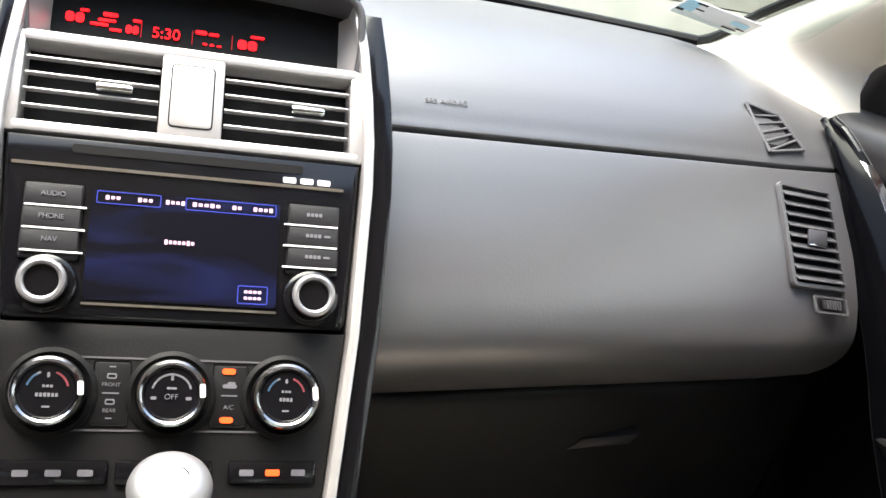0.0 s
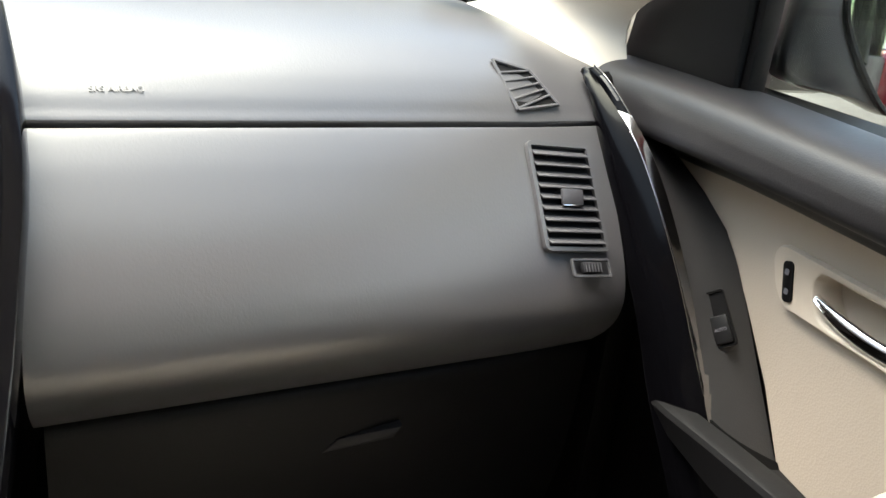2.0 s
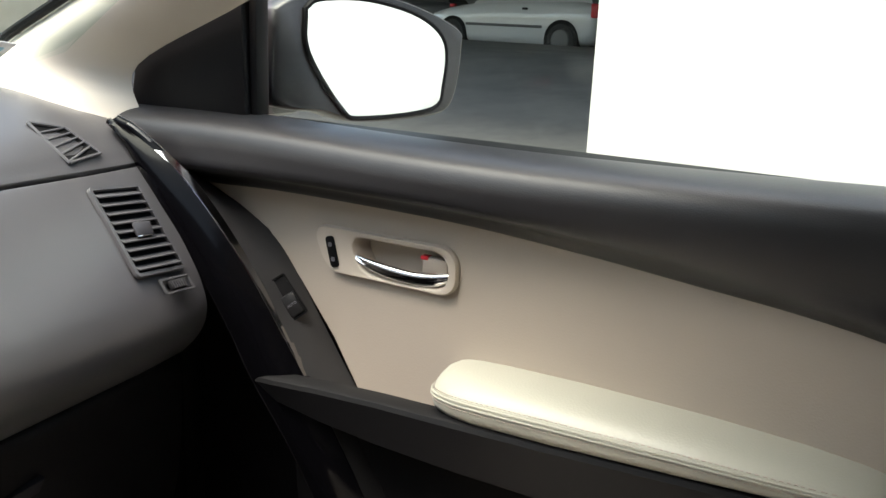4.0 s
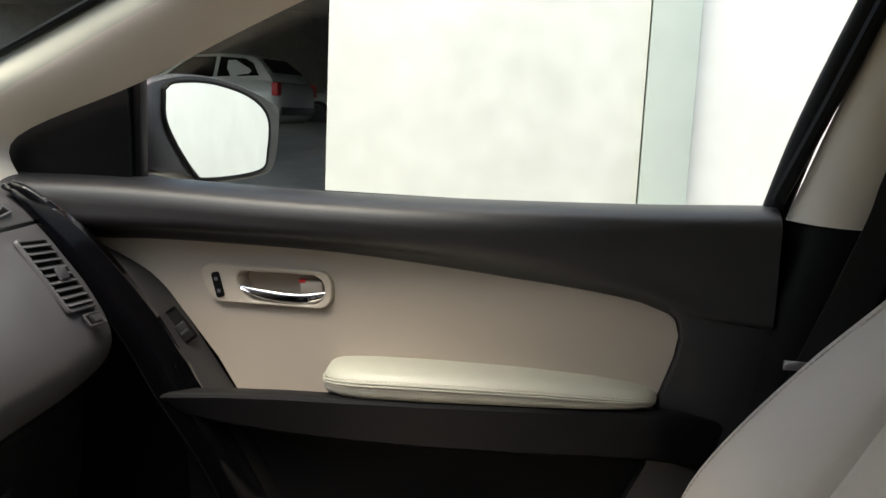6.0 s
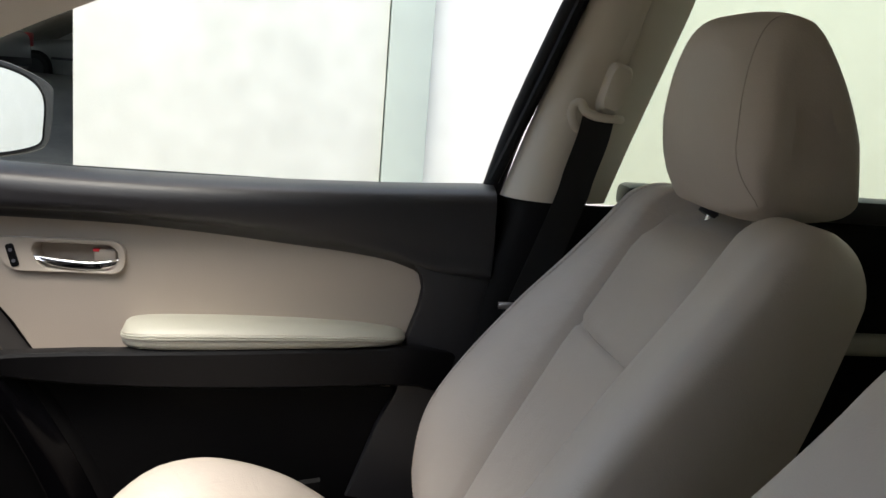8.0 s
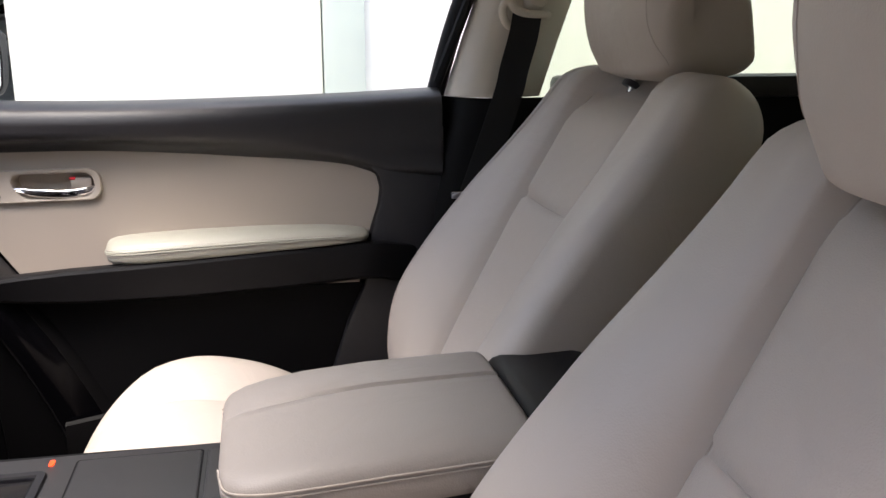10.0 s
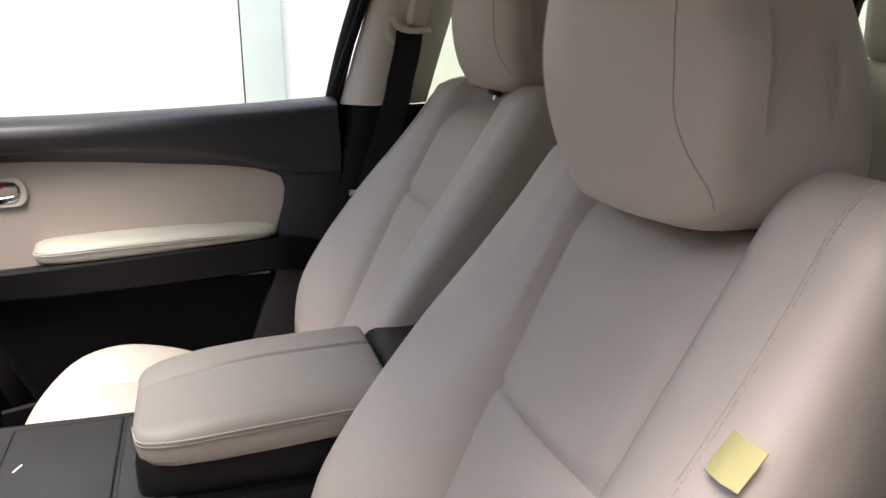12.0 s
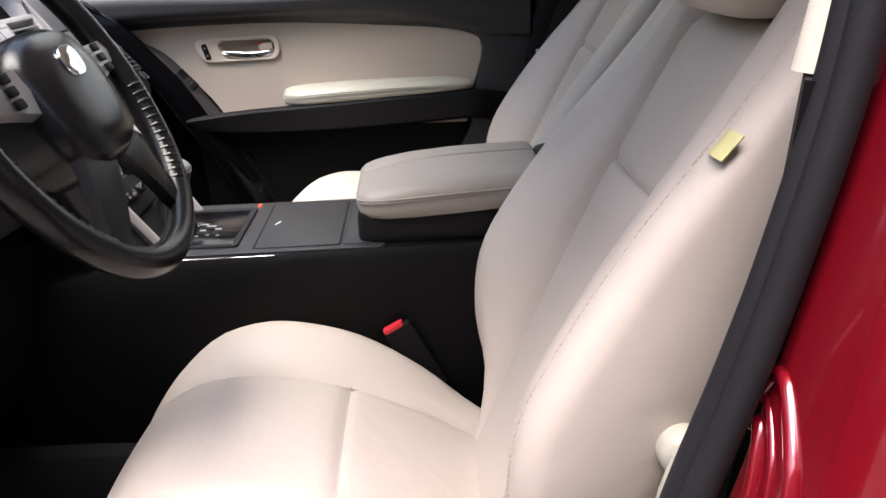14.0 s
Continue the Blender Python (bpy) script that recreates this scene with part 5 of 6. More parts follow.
part("door_handle", moved(loft(rings), HB), CHROME, bez, "chrome pull handle", angle=60)
lk = part("lock_switch", plate(0.0125, 0.035, 0.004, 0.0025, HB @ Matrix.Translation((-0.0650, -0.002, 0.0066)) @ pose(0, 0, 0, 0, 0, 15)), BLACK, bez, "black lock switch")
for dy in (-0.008, 0.008):
    part("lock_mark", plate(0.005, 0.005, 0.0015, 0.0005, HB @ Matrix.Translation((-0.0650 - 0.26 * dy, -0.002 + dy, 0.0092)), bev=0), BTNTXT, lk)
# sail panel, divider, glass
part("sail_panel", prism([(1.02, 1.09), (1.005, 1.155), (0.985, 1.175), (0.83, 1.25), (0.825, 1.105)], "x", 0.715, 0.735, 0.006), BLACK, door, "black triangular mirror sail")
part("window_divider", rbox((0.735, 0.822, 1.20), (0.022, 0.012, 0.24), 0.004), BLACK, door)
gl = part("window_glass", prism([(0.81, 1.08), (0.81, 1.27), (0.5, 1.40), (0.2, 1.475), (-0.10, 1.47), (-0.01, 1.08)], "x", 0.743, 0.746, 0), GLASS, door, "clear side window", smooth=False)
gl.visible_shadow = False
part("window_frame", tube(spline([(0.735, 0.005, 1.09), (0.725, -0.03, 1.22), (0.705, -0.085, 1.38), (0.69, -0.115, 1.46)], 6), 0.016, 10), RUBBER, door, "black rear window frame")
part("window_frame_inner", tube(spline([(0.708, 0.002, 1.13), (0.70, -0.045, 1.25), (0.685, -0.10, 1.40), (0.675, -0.125, 1.47)], 6), 0.009, 8), DARK, door)

# ---- door mirror ----
mir = thing("door_mirror", "dark grey passenger door mirror with red cap", "mirror")
ME = Vector((0.918, 0.810, 1.172))
MO = [(-0.122, 0.060), (-0.091, 0.077), (-0.026, 0.088), (0.061, 0.078), (0.143, 0.046), (0.153, 0.019), (0.137, -0.059), (0.096, -0.080), (-0.007, -0.085), (-0.058, -0.071), (-0.129, -0.050)]
MG = [(-0.080, 0.061), (-0.060, 0.073), (0.007, 0.075), (0.080, 0.057), (0.118, 0.023), (0.115, -0.034), (0.096, -0.068), (-0.007, -0.078), (-0.037, -0.065), (-0.079, 0.007)]


def ring_at(poly, back, s=1.0):
    """An outline on the mirror's plane, moved back from it and scaled about its middle."""
    ca, cb = sum(p[0] for p in poly) / len(poly), sum(p[1] for p in poly) / len(poly)
    pts = []
    for a, b in poly + poly[:1]:
        a, b = (ca + (a - ca) * s) * 0.915, (cb + (b - cb) * s) * 0.945
        pts.append((ME.x + a + 0.35 * back, ME.y - 0.47 * a + 0.054 * b + 0.93 * back, ME.z + b - 0.05 * back))
    return spline(pts, 5)[:-1]


part("housing", loft([ring_at(MO, -0.004, 0.97), ring_at(MO, 0.0, 1.0), ring_at(MO, 0.02, 1.02), ring_at(MO, 0.05, 1.0)]), DOORTRIM, mir, "dark grey mirror housing", angle=50)
part("shell", loft([ring_at(MO, 0.051, 1.0), ring_at(MO, 0.08, 0.94), ring_at(MO, 0.11, 0.8), ring_at(MO, 0.13, 0.5), ring_at(MO, 0.135, 0.15)]), RED, mir, "red mirror shell", angle=60)
part("mirror_glass", loft([ring_at(MG, -0.0085), ring_at(MG, -0.0045)]), MIRROR, mir, "mirror glass", smooth=False)
part("glass_rim", tube(ring_at(MG, -0.006, 1.02), 0.004, 8, closed=True), BLACK, mir)
part("foot", rbox((0.83, 0.96, 1.115), (0.2, 0.09, 0.05), 0.015), DOORTRIM, mir)

# ---- car shell ----
shell = thing("car", "red car body shell with cream inner trim", "car")
part("floor_pan", rbox((0, 0.1, 0.41), (1.6, 2.9, 0.06), 0.01), CARPET, shell, "black carpeted floor")
part("tunnel", rbox((0, 0.3, 0.46), (0.30, 1.4, 0.12), 0.03), CARPET, shell)
part("firewall", rbox((0, 1.22, 0.72), (1.5, 0.05, 0.62), 0.01), CARPET, shell, "black carpeted bulkhead")
part("roof_lining", sheet([[(x, y, 1.60 - 0.09 * (x / 0.7) ** 2 - 0.10 * max(0, (y - 0.1) / 0.5) ** 2) for x in [-0.66 + 0.11 * i for i in range(13)]] for y in (0.45, 0.3, 0.1, -0.3, -0.8, -1.4, -1.9)], 0.03), LINER, shell, "pale fabric roof lining")
part("roof_skin", sheet([[(x, y, 1.66 - 0.09 * (x / 0.7) ** 2 - 0.10 * max(0, (y - 0.1) / 0.5) ** 2) for x in [-0.72 + 0.12 * i for i in range(13)]] for y in (0.5, 0.3, 0.1, -0.3, -0.8, -1.4, -1.95)], 0.006), RED, shell, "red roof skin")
for sg in (1, -1):
    # A-pillar trim between windscreen and door window
    fr_ = spline([(0.56, 1.19, 1.128), (0.612, 1.165, 1.143), (0.648, 1.125, 1.185), (0.655, 0.97, 1.257), (0.63, 0.75, 1.36), (0.60, 0.5, 1.47), (0.57, 0.4, 1.50)], 6)
    re_ = spline([(0.69, 0.965, 1.07), (0.70, 0.978, 1.10), (0.705, 0.985, 1.158), (0.70, 0.80, 1.238), (0.69, 0.62, 1.325), (0.67, 0.40, 1.42), (0.65, 0.25, 1.46)], 6)
    part("a_pillar_trim", sheet([[Vector((sg * (p.x + (q.x - p.x) * k / 8 - 0.03 * math.sin(math.pi * k / 8)), p.y + (q.y - p.y) * k / 8, p.z + (q.z - p.z) * k / 8)) for k in range(9)] for p, q in zip(fr_, re_)], 0.008), TRIM, shell, "cream windscreen pillar trim")
    part("a_pillar_skin", tube([Vector((sg * (p.x + 0.085), p.y - 0.08, p.z + 0.005)) for p in fr_[12:]], 0.035, 10), RED, shell)
    part("windscreen_seal", tube([Vector((sg * (p.x - 0.004), p.y + 0.006, p.z + 0.004)) for p in fr_], 0.006, 8), BLACK, shell)
    # roof rail over the doors
    part("roof_rail_trim", tube(spline([(sg * 0.66, 0.3, 1.455), (sg * 0.665, 0.0, 1.50), (sg * 0.665, -0.5, 1.52), (sg * 0.65, -1.4, 1.49), (sg * 0.64, -1.9, 1.44)], 5), 0.045, 10), LINER, shell)
    # B-pillar upper trim and black lower part
    fw = 0.0 if sg > 0 else 0.026
    up = [[(sg * 0.725, -0.02 + fw * 0.6 + o, z), (sg * 0.705, -0.016 + fw + o, z), (sg * 0.685, -0.024 + fw + o, z), (sg * 0.665, -0.045 + fw + o, z), (sg * 0.660, -0.08 + o, z), (sg * 0.678, -0.13 + o, z), (sg * 0.705, -0.17 + o, z)] for z, o in ((1.108, 0), (1.2, -0.03 + fw * 0.5), (1.3, -0.065 + fw * 0.5), (1.4, -0.10), (1.5, -0.13))]
    part("b_pillar_trim", sheet([list(spline(r, 3)) for r in up], 0.006), TRIM, shell, "cream door pillar trim")
    lowr = [[(sg * 0.73, 0.0 + o, z), (sg * 0.695, -0.015 + o, z), (sg * 0.67, -0.04 + o, z), (sg * 0.66, -0.09 + o, z), (sg * 0.67, -0.16 + o, z), (sg * 0.71, -0.2 + o, z)] for z, o in ((1.107, -0.012 + fw), (0.95, 0.03), (0.8, 0.05), (0.6, 0.04), (0.45, 0.04))]
    part("b_pillar_lower_trim", sheet([list(spline(r, 3)) for r in lowr], 0.006), BLACK, shell, "black lower pillar trim")
    part("kick_panel", rbox((sg * 0.735, 1.11, 0.74), (0.04, 0.34, 0.66), 0.01), BLACK, shell)
    part("sill", rbox((sg * 0.74, 0.45, 0.42), (0.14, 1.1, 0.10), 0.02), BLACK, shell)
    # rear door: inner card, window, outer skin
    part("rear_door_card", rbox((sg * 0.715, -0.62, 0.84), (0.05, 0.82, 0.56), 0.02), BLACK, shell, "dark rear door card")
    part("rear_sill_cap", rbox((sg * 0.705, -0.64, 1.120), (0.06, 0.88, 0.04), 0.012), DOORTRIM, shell)
    part("rear_armrest", rbox((sg * 0.685, -0.72, 0.902), (0.05, 0.30, 0.034), 0.014, None, 4), PAD, shell, "pale leather rear door armrest")
    part("rear_window_frame", tube([(sg * 0.72, -1.02, 1.12), (sg * 0.70, -1.12, 1.3), (sg * 0.67, -1.15, 1.48)], 0.03, 8), BLACK, shell)
    part("rear_quarter", rbox((sg * 0.72, -1.5, 0.85), (0.06, 0.9, 0.6), 0.02), BLACK, shell)
    part("rear_window_glass", prism([(-0.15, 1.10), (-1.02, 1.10), (-1.12, 1.50), (-0.25, 1.51)], "x", sg * 0.738, sg * 0.741, 0), TINTED, shell, "dark tinted rear door glass", smooth=False)
    part("quarter_glass", prism([(-1.04, 1.10), (-1.93, 1.10), (-1.88, 1.46), (-1.16, 1.50)], "x", sg * 0.736, sg * 0.739, 0), TINTED, shell, "dark tinted quarter glass", smooth=False)
    part("rear_pillar_trim", prism([(-1.00, 1.10), (-1.10, 1.10), (-1.22, 1.50), (-1.10, 1.50)], "x", sg * 0.70, sg * 0.728, 0.008), BLACK, shell, "black rear pillar trim")
    part("tail_pillar", prism([(-1.74, 1.10), (-1.98, 1.10), (-1.92, 1.50), (-1.80, 1.50)], "x", sg * 0.66, sg * 0.73, 0.01), BLACK, shell, "dark rear corner pillar")
    part("cantrail", tube([(sg * 0.70, 0.32, 1.47), (sg * 0.705, 0.0, 1.525), (sg * 0.705, -0.6, 1.545), (sg * 0.70, -1.4, 1.52), (sg * 0.69, -1.93, 1.47)], 0.045, 12), RED, shell, "red roof rail")
# outer body round the cabin: wings, quarters, nose, tail and wheels
def arch(cy_, r_=0.41):
    return [(cy_ + r_ * math.cos(a), 0.36 + r_ * math.sin(a)) for a in [math.pi * (1 - k / 10) for k in range(11)]]


part("rear_outer_skin", prism([(-0.03, 1.05), (-1.95, 1.04), (-2.02, 0.8), (-2.0, 0.45)] + [(-1.72, 0.40)] + arch(-1.3) + [(-0.3, 0.40), (-0.03, 0.5)], "x", 0.83, 0.90, 0.02), RED, shell, "red painted rear door skin")
part("rear_quarter_skin", prism([(-1.12, 1.08), (-1.95, 1.05), (-2.02, 0.8), (-2.0, 0.45), (-1.72, 0.40)] + arch(-1.3)[:6] + [(-1.12, 0.77)], "x", -0.90, -0.84, 0.02), RED, shell, "red painted rear quarter")
for sg in (-1, 1):
    part("front_wing", prism([(1.07, 1.085), (1.07, 0.42), (1.30, 0.38)] + arch(1.75) + [(2.2, 0.38), (2.44, 0.46), (2.47, 0.75), (2.40, 0.90), (1.45, 1.07)], "x", sg * 0.80, sg * 0.885, 0.02), RED, shell, "red front wing")
    for wy in (1.75, -1.3):
        wm = Matrix.Translation((sg * 0.72, wy, 0.35)) @ pose(0, 0, 0, 0, 90 * sg, 0)
        wh = part("wheel", lathe([(0.32, -0.08), (0.35, -0.05), (0.35, 0.09), (0.33, 0.125), (0.24, 0.13), (0.23, 0.11), (0, 0.10)], 32, wm), TYRE, shell, "black tyre")
        part("rim", lathe([(0.23, 0.112), (0.22, 0.125), (0.10, 0.105), (0, 0.115)], 28, wm), SILVER, wh, "silver alloy rim")
part("nose", rbox((0, 2.43, 0.66), (1.58, 0.16, 0.56), 0.06, None, 3), RED, shell, "red front end")
part("tailgate", rbox((0, -1.98, 0.80), (1.62, 0.10, 0.76), 0.04, None, 3), RED, shell, "red tailgate")
part("tailgate_glass", sheet([[(x, -1.965 + 0.045 * f + 0.03 * (x / 0.7) ** 2, 1.16 + 0.36 * f) for x in [-0.70 + 0.14 * i for i in range(11)]] for f in (0.0, 0.5, 1.0)], 0.004), TINTED, shell, "dark tinted tailgate glass")
part("rear_floor", rbox((0, -1.65, 0.50), (1.4, 0.6, 0.10), 0.02), CARPET, shell)
# driver door opening: seals and red pillar
part("door_seal", tube(spline([(-0.722, 0.15, 0.50), (-0.724, 0.125, 0.62), (-0.726, 0.085, 0.80), (-0.730, 0.05, 0.92), (-0.731, 0.028, 1.0), (-0.728, 0.004, 1.10), (-0.721, -0.014, 1.2), (-0.708, -0.04, 1.30), (-0.680, -0.09, 1.46)], 8), 0.012, 10), RUBBER, shell, "black rubber door seal")
part("door_seal", tube(spline([(-0.742, 0.146, 0.50), (-0.744, 0.121, 0.62), (-0.744, 0.081, 0.80), (-0.746, 0.046, 0.92), (-0.745, 0.024, 1.0), (-0.742, 0.0, 1.10), (-0.734, -0.018, 1.2), (-0.720, -0.044, 1.30), (-0.691, -0.096, 1.46)], 8), 0.0115, 12), RUBBER, shell, "black rubber door seal")
rows = []
for z, o, x in ((0.42, 0.13, -0.79), (0.6, 0.10, -0.79), (0.75, 0.068, -0.79), (0.86, 0.038, -0.79), (1.0, 0.002, -0.785), (1.1, -0.022, -0.78), (1.2, -0.045, -0.765), (1.32, -0.08, -0.74), (1.48, -0.13, -0.70)):
    rows.append(list(spline([(x + 0.045, o + 0.005, z), (x - 0.02, o + 0.002, z), (x - 0.05, o - 0.004, z), (x - 0.075, o - 0.02, z), (x - 0.085, o - 0.045, z), (x - 0.12, o - 0.07, z), (x - 0.125, o - 0.2, z), (x - 0.12, -0.6, z), (x - 0.10, -1.1, z)] if z < 1.09 else [(x + 0.045, o + 0.005, z), (x - 0.02, o + 0.002, z), (x - 0.04, o - 0.004, z), (x - 0.05, o - 0.02, z), (x - 0.06, o - 0.045, z), (x - 0.07, o - 0.06, z), (x - 0.072, o - 0.08, z), (x - 0.07, o - 0.1, z), (x - 0.06, o - 0.12, z)], 3)))
part("red_pillar", sheet(rows, 0.01), RED, shell, "glossy red door pillar and rear door")
JAMB = ((0.45, 0.128), (0.6, 0.102), (0.75, 0.070), (0.86, 0.040), (1.0, 0.004), (1.1, -0.020))
part("jamb_ridge", tube(spline([(-0.866, lerp_table(JAMB, z) - 0.020, z) for z in (0.5, 0.65, 0.8, 0.92, 1.05)], 6), 0.007, 10), RED, shell, "raised red pillar edge")
for loop, rr in ((((-0.733, 0.905), (-0.742, 0.923), (-0.752, 0.926), (-0.764, 0.920), (-0.780, 0.906), (-0.792, 0.893), (-0.801, 0.880), (-0.813, 0.850), (-0.822, 0.80)), 0.006), (((-0.735, 0.900), (-0.742, 0.906), (-0.754, 0.899), (-0.767, 0.887), (-0.778, 0.872), (-0.786, 0.845), (-0.790, 0.80)), 0.0035), (((-0.738, 0.885), (-0.745, 0.888), (-0.756, 0.872), (-0.764, 0.850), (-0.766, 0.82)), 0.006)):
    part("recess_rim", tube(spline([(x, lerp_table(JAMB, z) + 0.001, z) for x, z in loop], 6), rr, 10), RED, shell, "pressed red rim of the latch recess")
part("latch", rbox((-0.762, 0.062, 0.80), (0.012, 0.012, 0.05), 0.004), CHROME, shell, "steel door latch")
# windscreen
rows = []
for k in range(9):
    f = k / 8
    row = []
    for i in range(19):
        x = -0.66 + 1.32 * i / 18
        xt = x * 0.88
        low = Vector((x, 1.40 - 0.665 * x * x, 1.138))
        high = Vector((xt, 0.46 - 0.10 * (xt / 0.6) ** 2, 1.545 - 0.06 * (xt / 0.6) ** 2))
        row.append(low.lerp(high, f) + Vector((0, 0, 0.02 * math.sin(math.pi * f))))
    rows.append(row)
ws = part("windscreen", sheet(rows, 0.004), GLASS, shell, "clear windscreen")
ws.visible_shadow = False
part("cowl_seal", tube([Vector(p) + Vector((0, -0.01, 0.004)) for p in rows[0][1:-1]], 0.0065, 8), BLACK, shell, "black windscreen bottom edge")
part("wiper", tube([(0.1, 1.44, 1.10), (0.35, 1.40, 1.115), (0.6, 1.33, 1.12)], 0.006, 6), BLACK, shell)
part("bonnet", sheet([[(x, y, 1.07 - 0.12 * ((y - 1.4) / 1.0) - 0.06 * (abs(x) / 0.8) ** 2) for x in [-0.8 + 0.16 * i for i in range(11)]] for y in (1.42, 1.6, 1.9, 2.2, 2.4)], 0.006), RED, shell, "red bonnet")
# sticker on the windscreen's lower corner
st = thing("windscreen_sticker", "pale blue and white paper sticker inside the windscreen", "sticker")
SM = Matrix(((0.913, -0.066, -0.298, 0.565), (-0.367, -0.911, -0.364, 1.102), (-0.161, 0.406, -0.859, 1.176), (0, 0, 0, 1)))
part("paper", plate(0.090, 0.048, 0.002, 0.0006, SM, bev=0), mat("sticker_paper", (0.80, 0.82, 0.83), 0.7, stain=0.05), st)
for a, b, w, h in ((-0.035, 0.008, 0.016, 0.03), (0.028, 0.004, 0.020, 0.012)):
    part("blue_print", plate(w, h, 0.002, 0.0003, SM @ Matrix.Translation((a, b, 0.0008)), bev=0), mat("sticker_blue", (0.35, 0.62, 0.75), 0.7, stain=0.05), st)
for a, b, w, h in ((-0.026, 0.021, 0.012, 0.004), (-0.040, -0.008, 0.009, 0.006), (-0.022, 0.006, 0.010, 0.003), (0.024, -0.013, 0.018, 0.004), (0.034, -0.006, 0.010, 0.003)):
    part("dark_print", plate(w, h, 0.001, 0.0003, SM @ Matrix.Translation((a, b, 0.0012)), bev=0), BUTTON, st)

# ---- seat belt on the passenger pillar ----
belt = thing("seat_belt", "black seat belt hanging from a cream pillar guide", "seat belt")
AM = Matrix.Translation((0.650, -0.151, 1.281)) @ pose(0, 0, 0, 15, 0, 0)
part("height_adjuster", moved(loft([[(0.004 - d, u * 0.034 * s, w * 0.074 * s) for u, w in round_rect(1, 1, 0.25, 5)] for d, s in ((-0.02, 1.06), (0.012, 1.0), (0.020, 0.95), (0.026, 0.82), (0.028, 0.5))]), AM), TRIM, belt, "cream height adjuster")
part("adjuster_track", rbox((0.006, 0.0, 0.045), (0.004, 0.020, 0.19), 0.003, AM), TRIM, belt)
part("guide_loop", tube(spline([(0.645, -0.166, 1.238), (0.630, -0.155, 1.2385), (0.626, -0.128, 1.2395), (0.628, -0.108, 1.246), (0.632, -0.101, 1.257), (0.637, -0.093, 1.255), (0.638, -0.090, 1.243), (0.637, -0.094, 1.228), (0.640, -0.103, 1.220)], 5), [0.0062] * 11 + [0.0070] * 30, 10), TRIM, belt, "cream belt guide with a hooked end")
wp = spline([(0.629, -0.127, 1.240), (0.632, -0.122, 1.205), (0.638, -0.110, 1.155), (0.642, -0.102, 1.115), (0.638, -0.072, 1.03), (0.630, -0.043, 0.955), (0.632, -0.01, 0.86), (0.65, 0.01, 0.7), (0.66, 0.02, 0.5)], 5)
part("webbing", sheet([[p + Vector((0.002, -0.024, -0.006)), p, p + Vector((-0.001, 0.023, 0.006))] for p in wp], 0.0016), WEB, belt)
part("tongue", rbox((0.628, -0.03, 0.955), (0.006, 0.05, 0.012), 0.002), CHROME, belt, "metal belt tongue")

# ---- rear seats ----
for cx_, w in ((0.36, 0.5), (-0.36, 0.5)):
    rs = thing("rear_seat", "grey beige rear bench seat section", "seat", "rear seats")
    part("backrest", rbox((cx_, -0.98, 0.86), (w * 1.3, 0.16, 0.62), 0.06, None, 4), LEATHER, rs)
    part("cushion", rbox((cx_, -0.68, 0.60), (w * 1.3, 0.5, 0.18), 0.06, None, 4), LEATHER, rs)
    part("headrest", rbox((cx_, -1.0, 1.24), (0.26, 0.10, 0.16), 0.045, None, 4), LEATHER, rs)

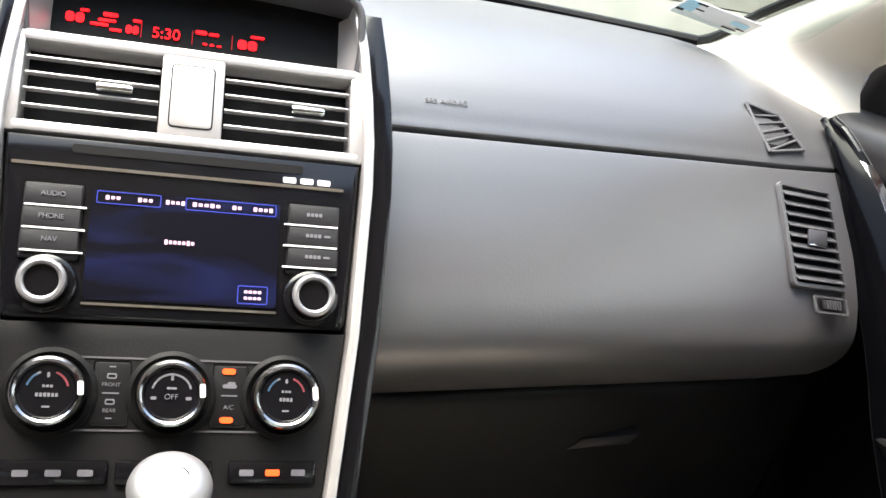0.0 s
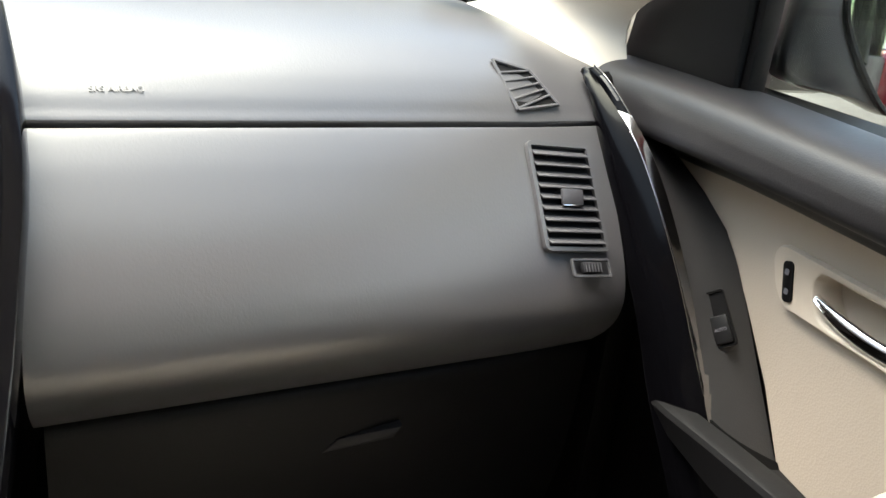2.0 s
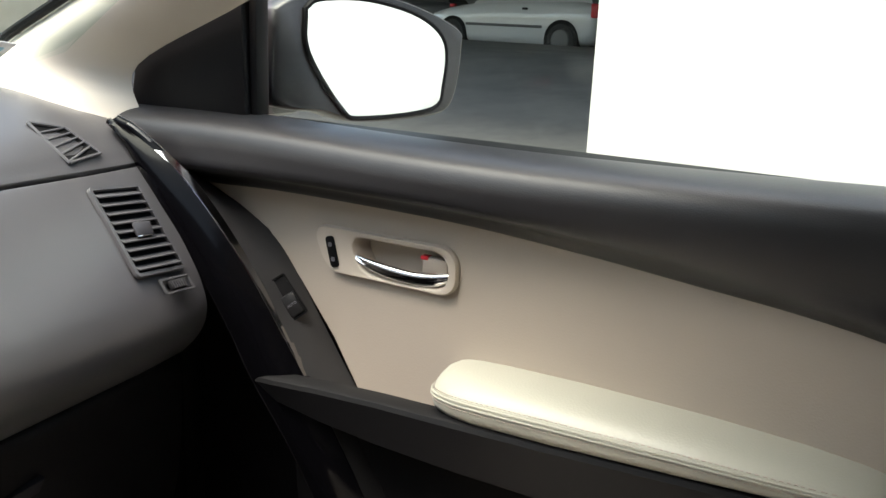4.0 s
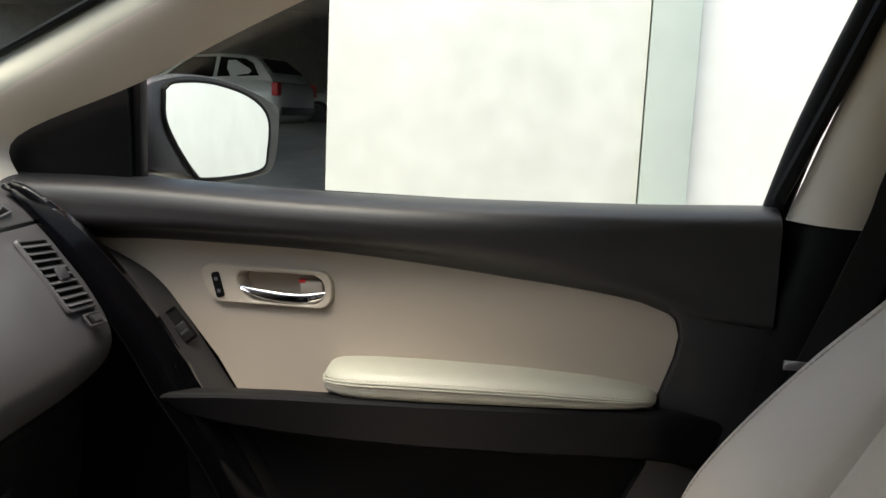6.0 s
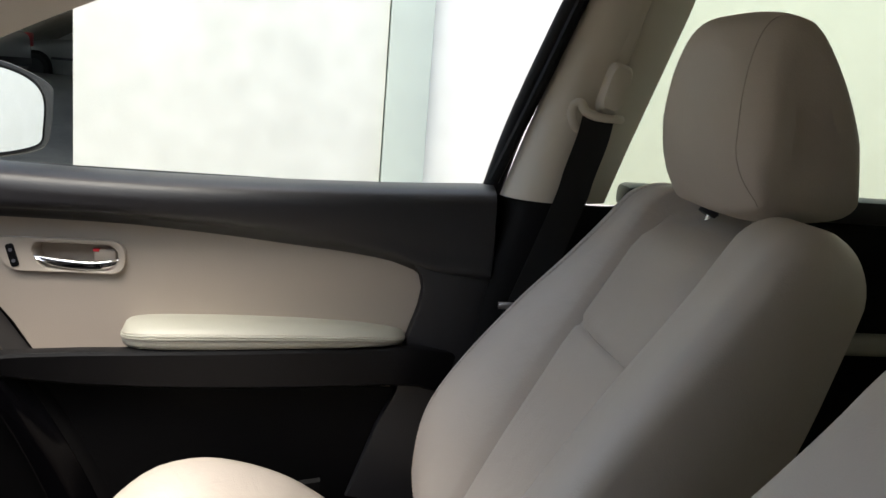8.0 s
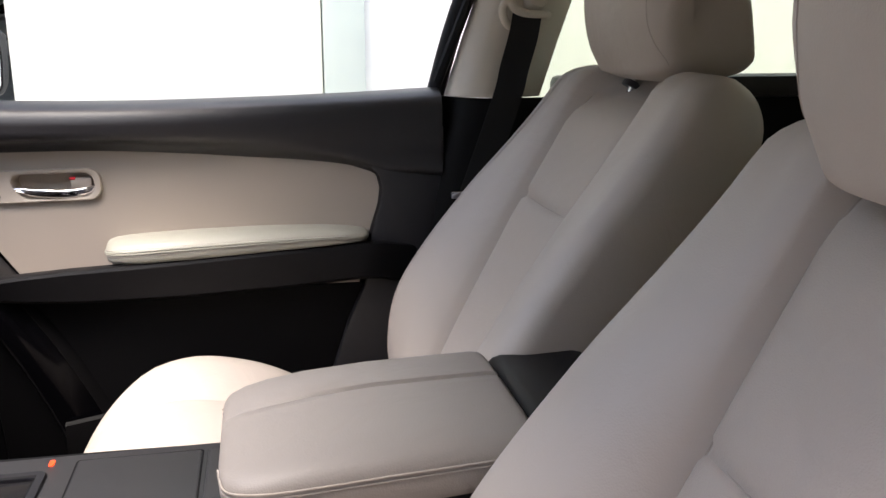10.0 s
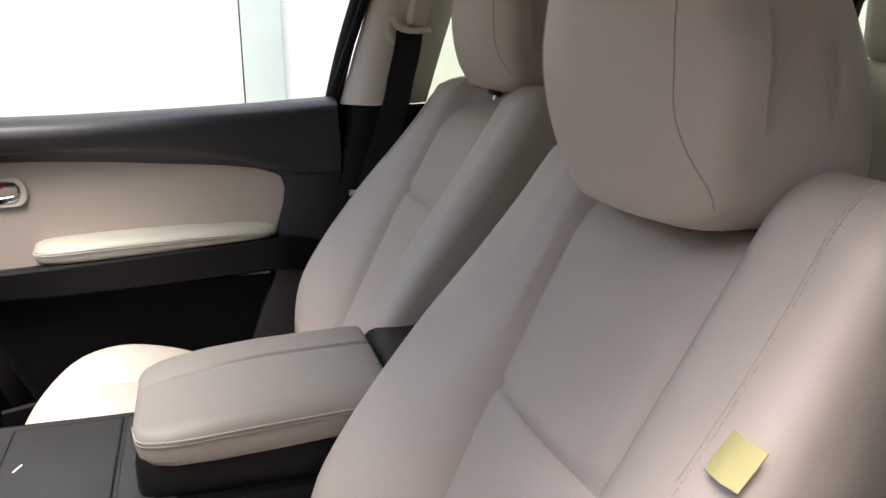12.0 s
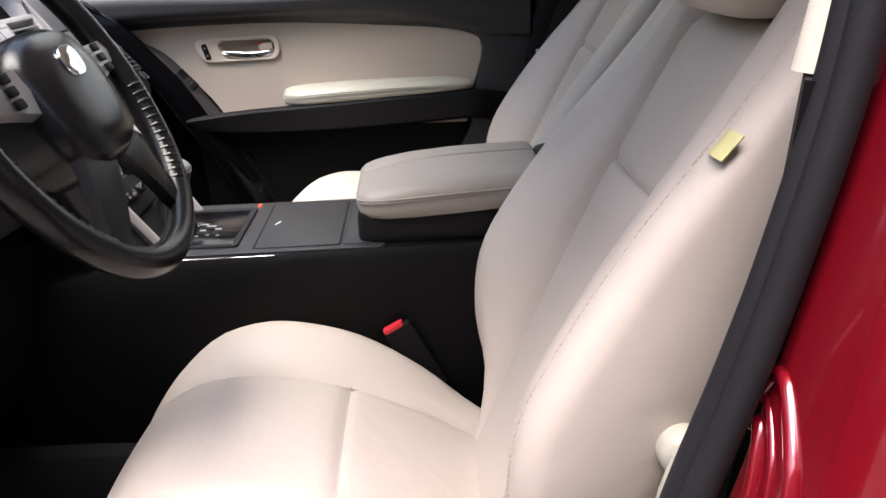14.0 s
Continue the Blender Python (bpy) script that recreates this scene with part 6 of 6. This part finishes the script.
# ---- parked cars ----
def parked_car(x, y, z, rot, label, paint):
    car = thing("parked_car", label, "car", "parked cars")
    m = pose(x, y, z, 0, 0, rot)
    rings = []
    for cx_, w, zb, zt in ((-1.88, 0.5, 0.36, 0.55), (-1.84, 0.66, 0.27, 0.65), (-1.7, 0.75, 0.22, 0.72), (-1.4, 0.80, 0.19, 0.79), (-1.0, 0.82, 0.18, 0.85), (-0.6, 0.83, 0.18, 0.90), (0, 0.83, 0.18, 0.93), (1.0, 0.83, 0.18, 0.95), (1.5, 0.81, 0.2, 0.95), (1.72, 0.77, 0.25, 0.93), (1.82, 0.70, 0.33, 0.88), (1.86, 0.58, 0.4, 0.8)):
        hp = [(w * 0.86, zb), (w * 0.97, zb + 0.06), (w, zb + 0.16), (w * 0.985, zb + 0.6 * (zt - zb)), (w * 0.99, zt - 0.16 * (zt - zb)), (w * 0.94, zt - 0.05 * (zt - zb)), (w * 0.8, zt)]
        rings.append([(cx_, b, c) for b, c in hp] + [(cx_, -b, c) for b, c in hp[::-1]])
    part("body", moved(loft(rings), m), paint, car, angle=50)

    def side(cx_, cz_):
        w = lerp_table(((-0.8, 0.74), (0.2, 0.77), (1.0, 0.76), (1.7, 0.68)), cx_)
        return w * (1 - 0.30 * max(0, cz_ - 0.88) / 0.5)

    rings = []
    for cx_, zt in ((-0.78, 0.90), (-0.5, 1.08), (-0.15, 1.30), (0.05, 1.37), (0.4, 1.40), (0.9, 1.40), (1.2, 1.36), (1.4, 1.26), (1.62, 1.05), (1.72, 0.93)):
        hp = [(side(cx_, 0.88), 0.86), (side(cx_, 0.5 * (0.88 + zt)), 0.5 * (0.88 + zt)), (side(cx_, zt - 0.03), zt - 0.03), (side(cx_, zt) * 0.86, zt), (0.2, zt + 0.012)]
        rings.append([(cx_, b, c) for b, c in hp] + [(cx_, -b, c) for b, c in hp[::-1]])
    part("cabin", moved(loft(rings), m), paint, car, angle=50)
    for sg in (-1, 1):
        for poly in ([(-0.56, 0.95), (-0.5, 0.97), (-0.12, 1.25), (0.02, 1.32), (0.50, 1.34), (0.52, 0.97)], [(0.60, 0.98), (0.58, 1.34), (1.08, 1.32), (1.26, 1.24), (1.42, 1.02)]):
            bm = bmesh.new()
            bm.faces.new([bm.verts.new((a, sg * (side(a, c) + 0.008), c)) for a, c in poly])
            bmesh.ops.solidify(bm, geom=bm.faces[:], thickness=0.012)
            part("window", moved(bm, m), GLOSS, car, "dark side window", smooth=False)
        for wx in (-1.22, 1.2):
            wm = m @ Matrix.Translation((wx, sg * 0.70, 0.29)) @ pose(0, 0, 0, -90 * sg)
            part("wheel_arch", lathe([(0.345, 0.0), (0.345, 0.128), (0.33, 0.134), (0, 0.134)], 28, wm), BLACK, car, "dark wheel arch")
            wh = part("wheel", lathe([(0.27, 0.0), (0.285, 0.04), (0.285, 0.12), (0.27, 0.145), (0.19, 0.15), (0.18, 0.14), (0, 0.14)], 28, wm), TYRE, car)
            part("rim", lathe([(0.18, 0.141), (0.17, 0.150), (0.07, 0.145), (0, 0.15)], 20, wm), GREY, wh)
        part("tail_light", rbox((1.78, sg * 0.68, 0.80), (0.14, 0.16, 0.24), 0.03, m), REDMARK, car, "red tail light")
        part("door_handle", rbox((0.42, sg * 0.822, 0.80), (0.12, 0.03, 0.04), 0.008, m), BLACK, car)
        part("headlight", rbox((-1.76, sg * 0.56, 0.62), (0.14, 0.24, 0.12), 0.03, m), SILVER, car)
        part("side_strip", rbox((-0.05, sg * 0.826, 0.50), (1.7, 0.03, 0.05), 0.008, m), GREY, car)
    bm = bmesh.new()
    bm.faces.new([bm.verts.new(p) for p in ((1.325, -0.44, 1.305), (1.325, 0.44, 1.305), (1.62, 0.56, 1.07), (1.62, -0.56, 1.07))])
    bmesh.ops.translate(bm, verts=bm.verts, vec=(0.02, 0, 0.016))
    bmesh.ops.solidify(bm, geom=bm.faces[:], thickness=0.01)
    part("rear_window", moved(bm, m), GLOSS, car, "dark rear window", smooth=False)
    part("bumper", rbox((1.80, 0, 0.42), (0.16, 1.3, 0.16), 0.05, m), GREY, car)
    return car


parked_car(15.4, 7.35, 0.66, -99, "white three-door hatchback parked in the dark garage", BODYWHITE)
parked_car(18.2, 4.6, 0.66, -99, "silver hatchback parked behind the white one", SILVER)
parked_car(18.5, 12.5, 0.66, -80, "dark car parked deep in the garage", GREY)
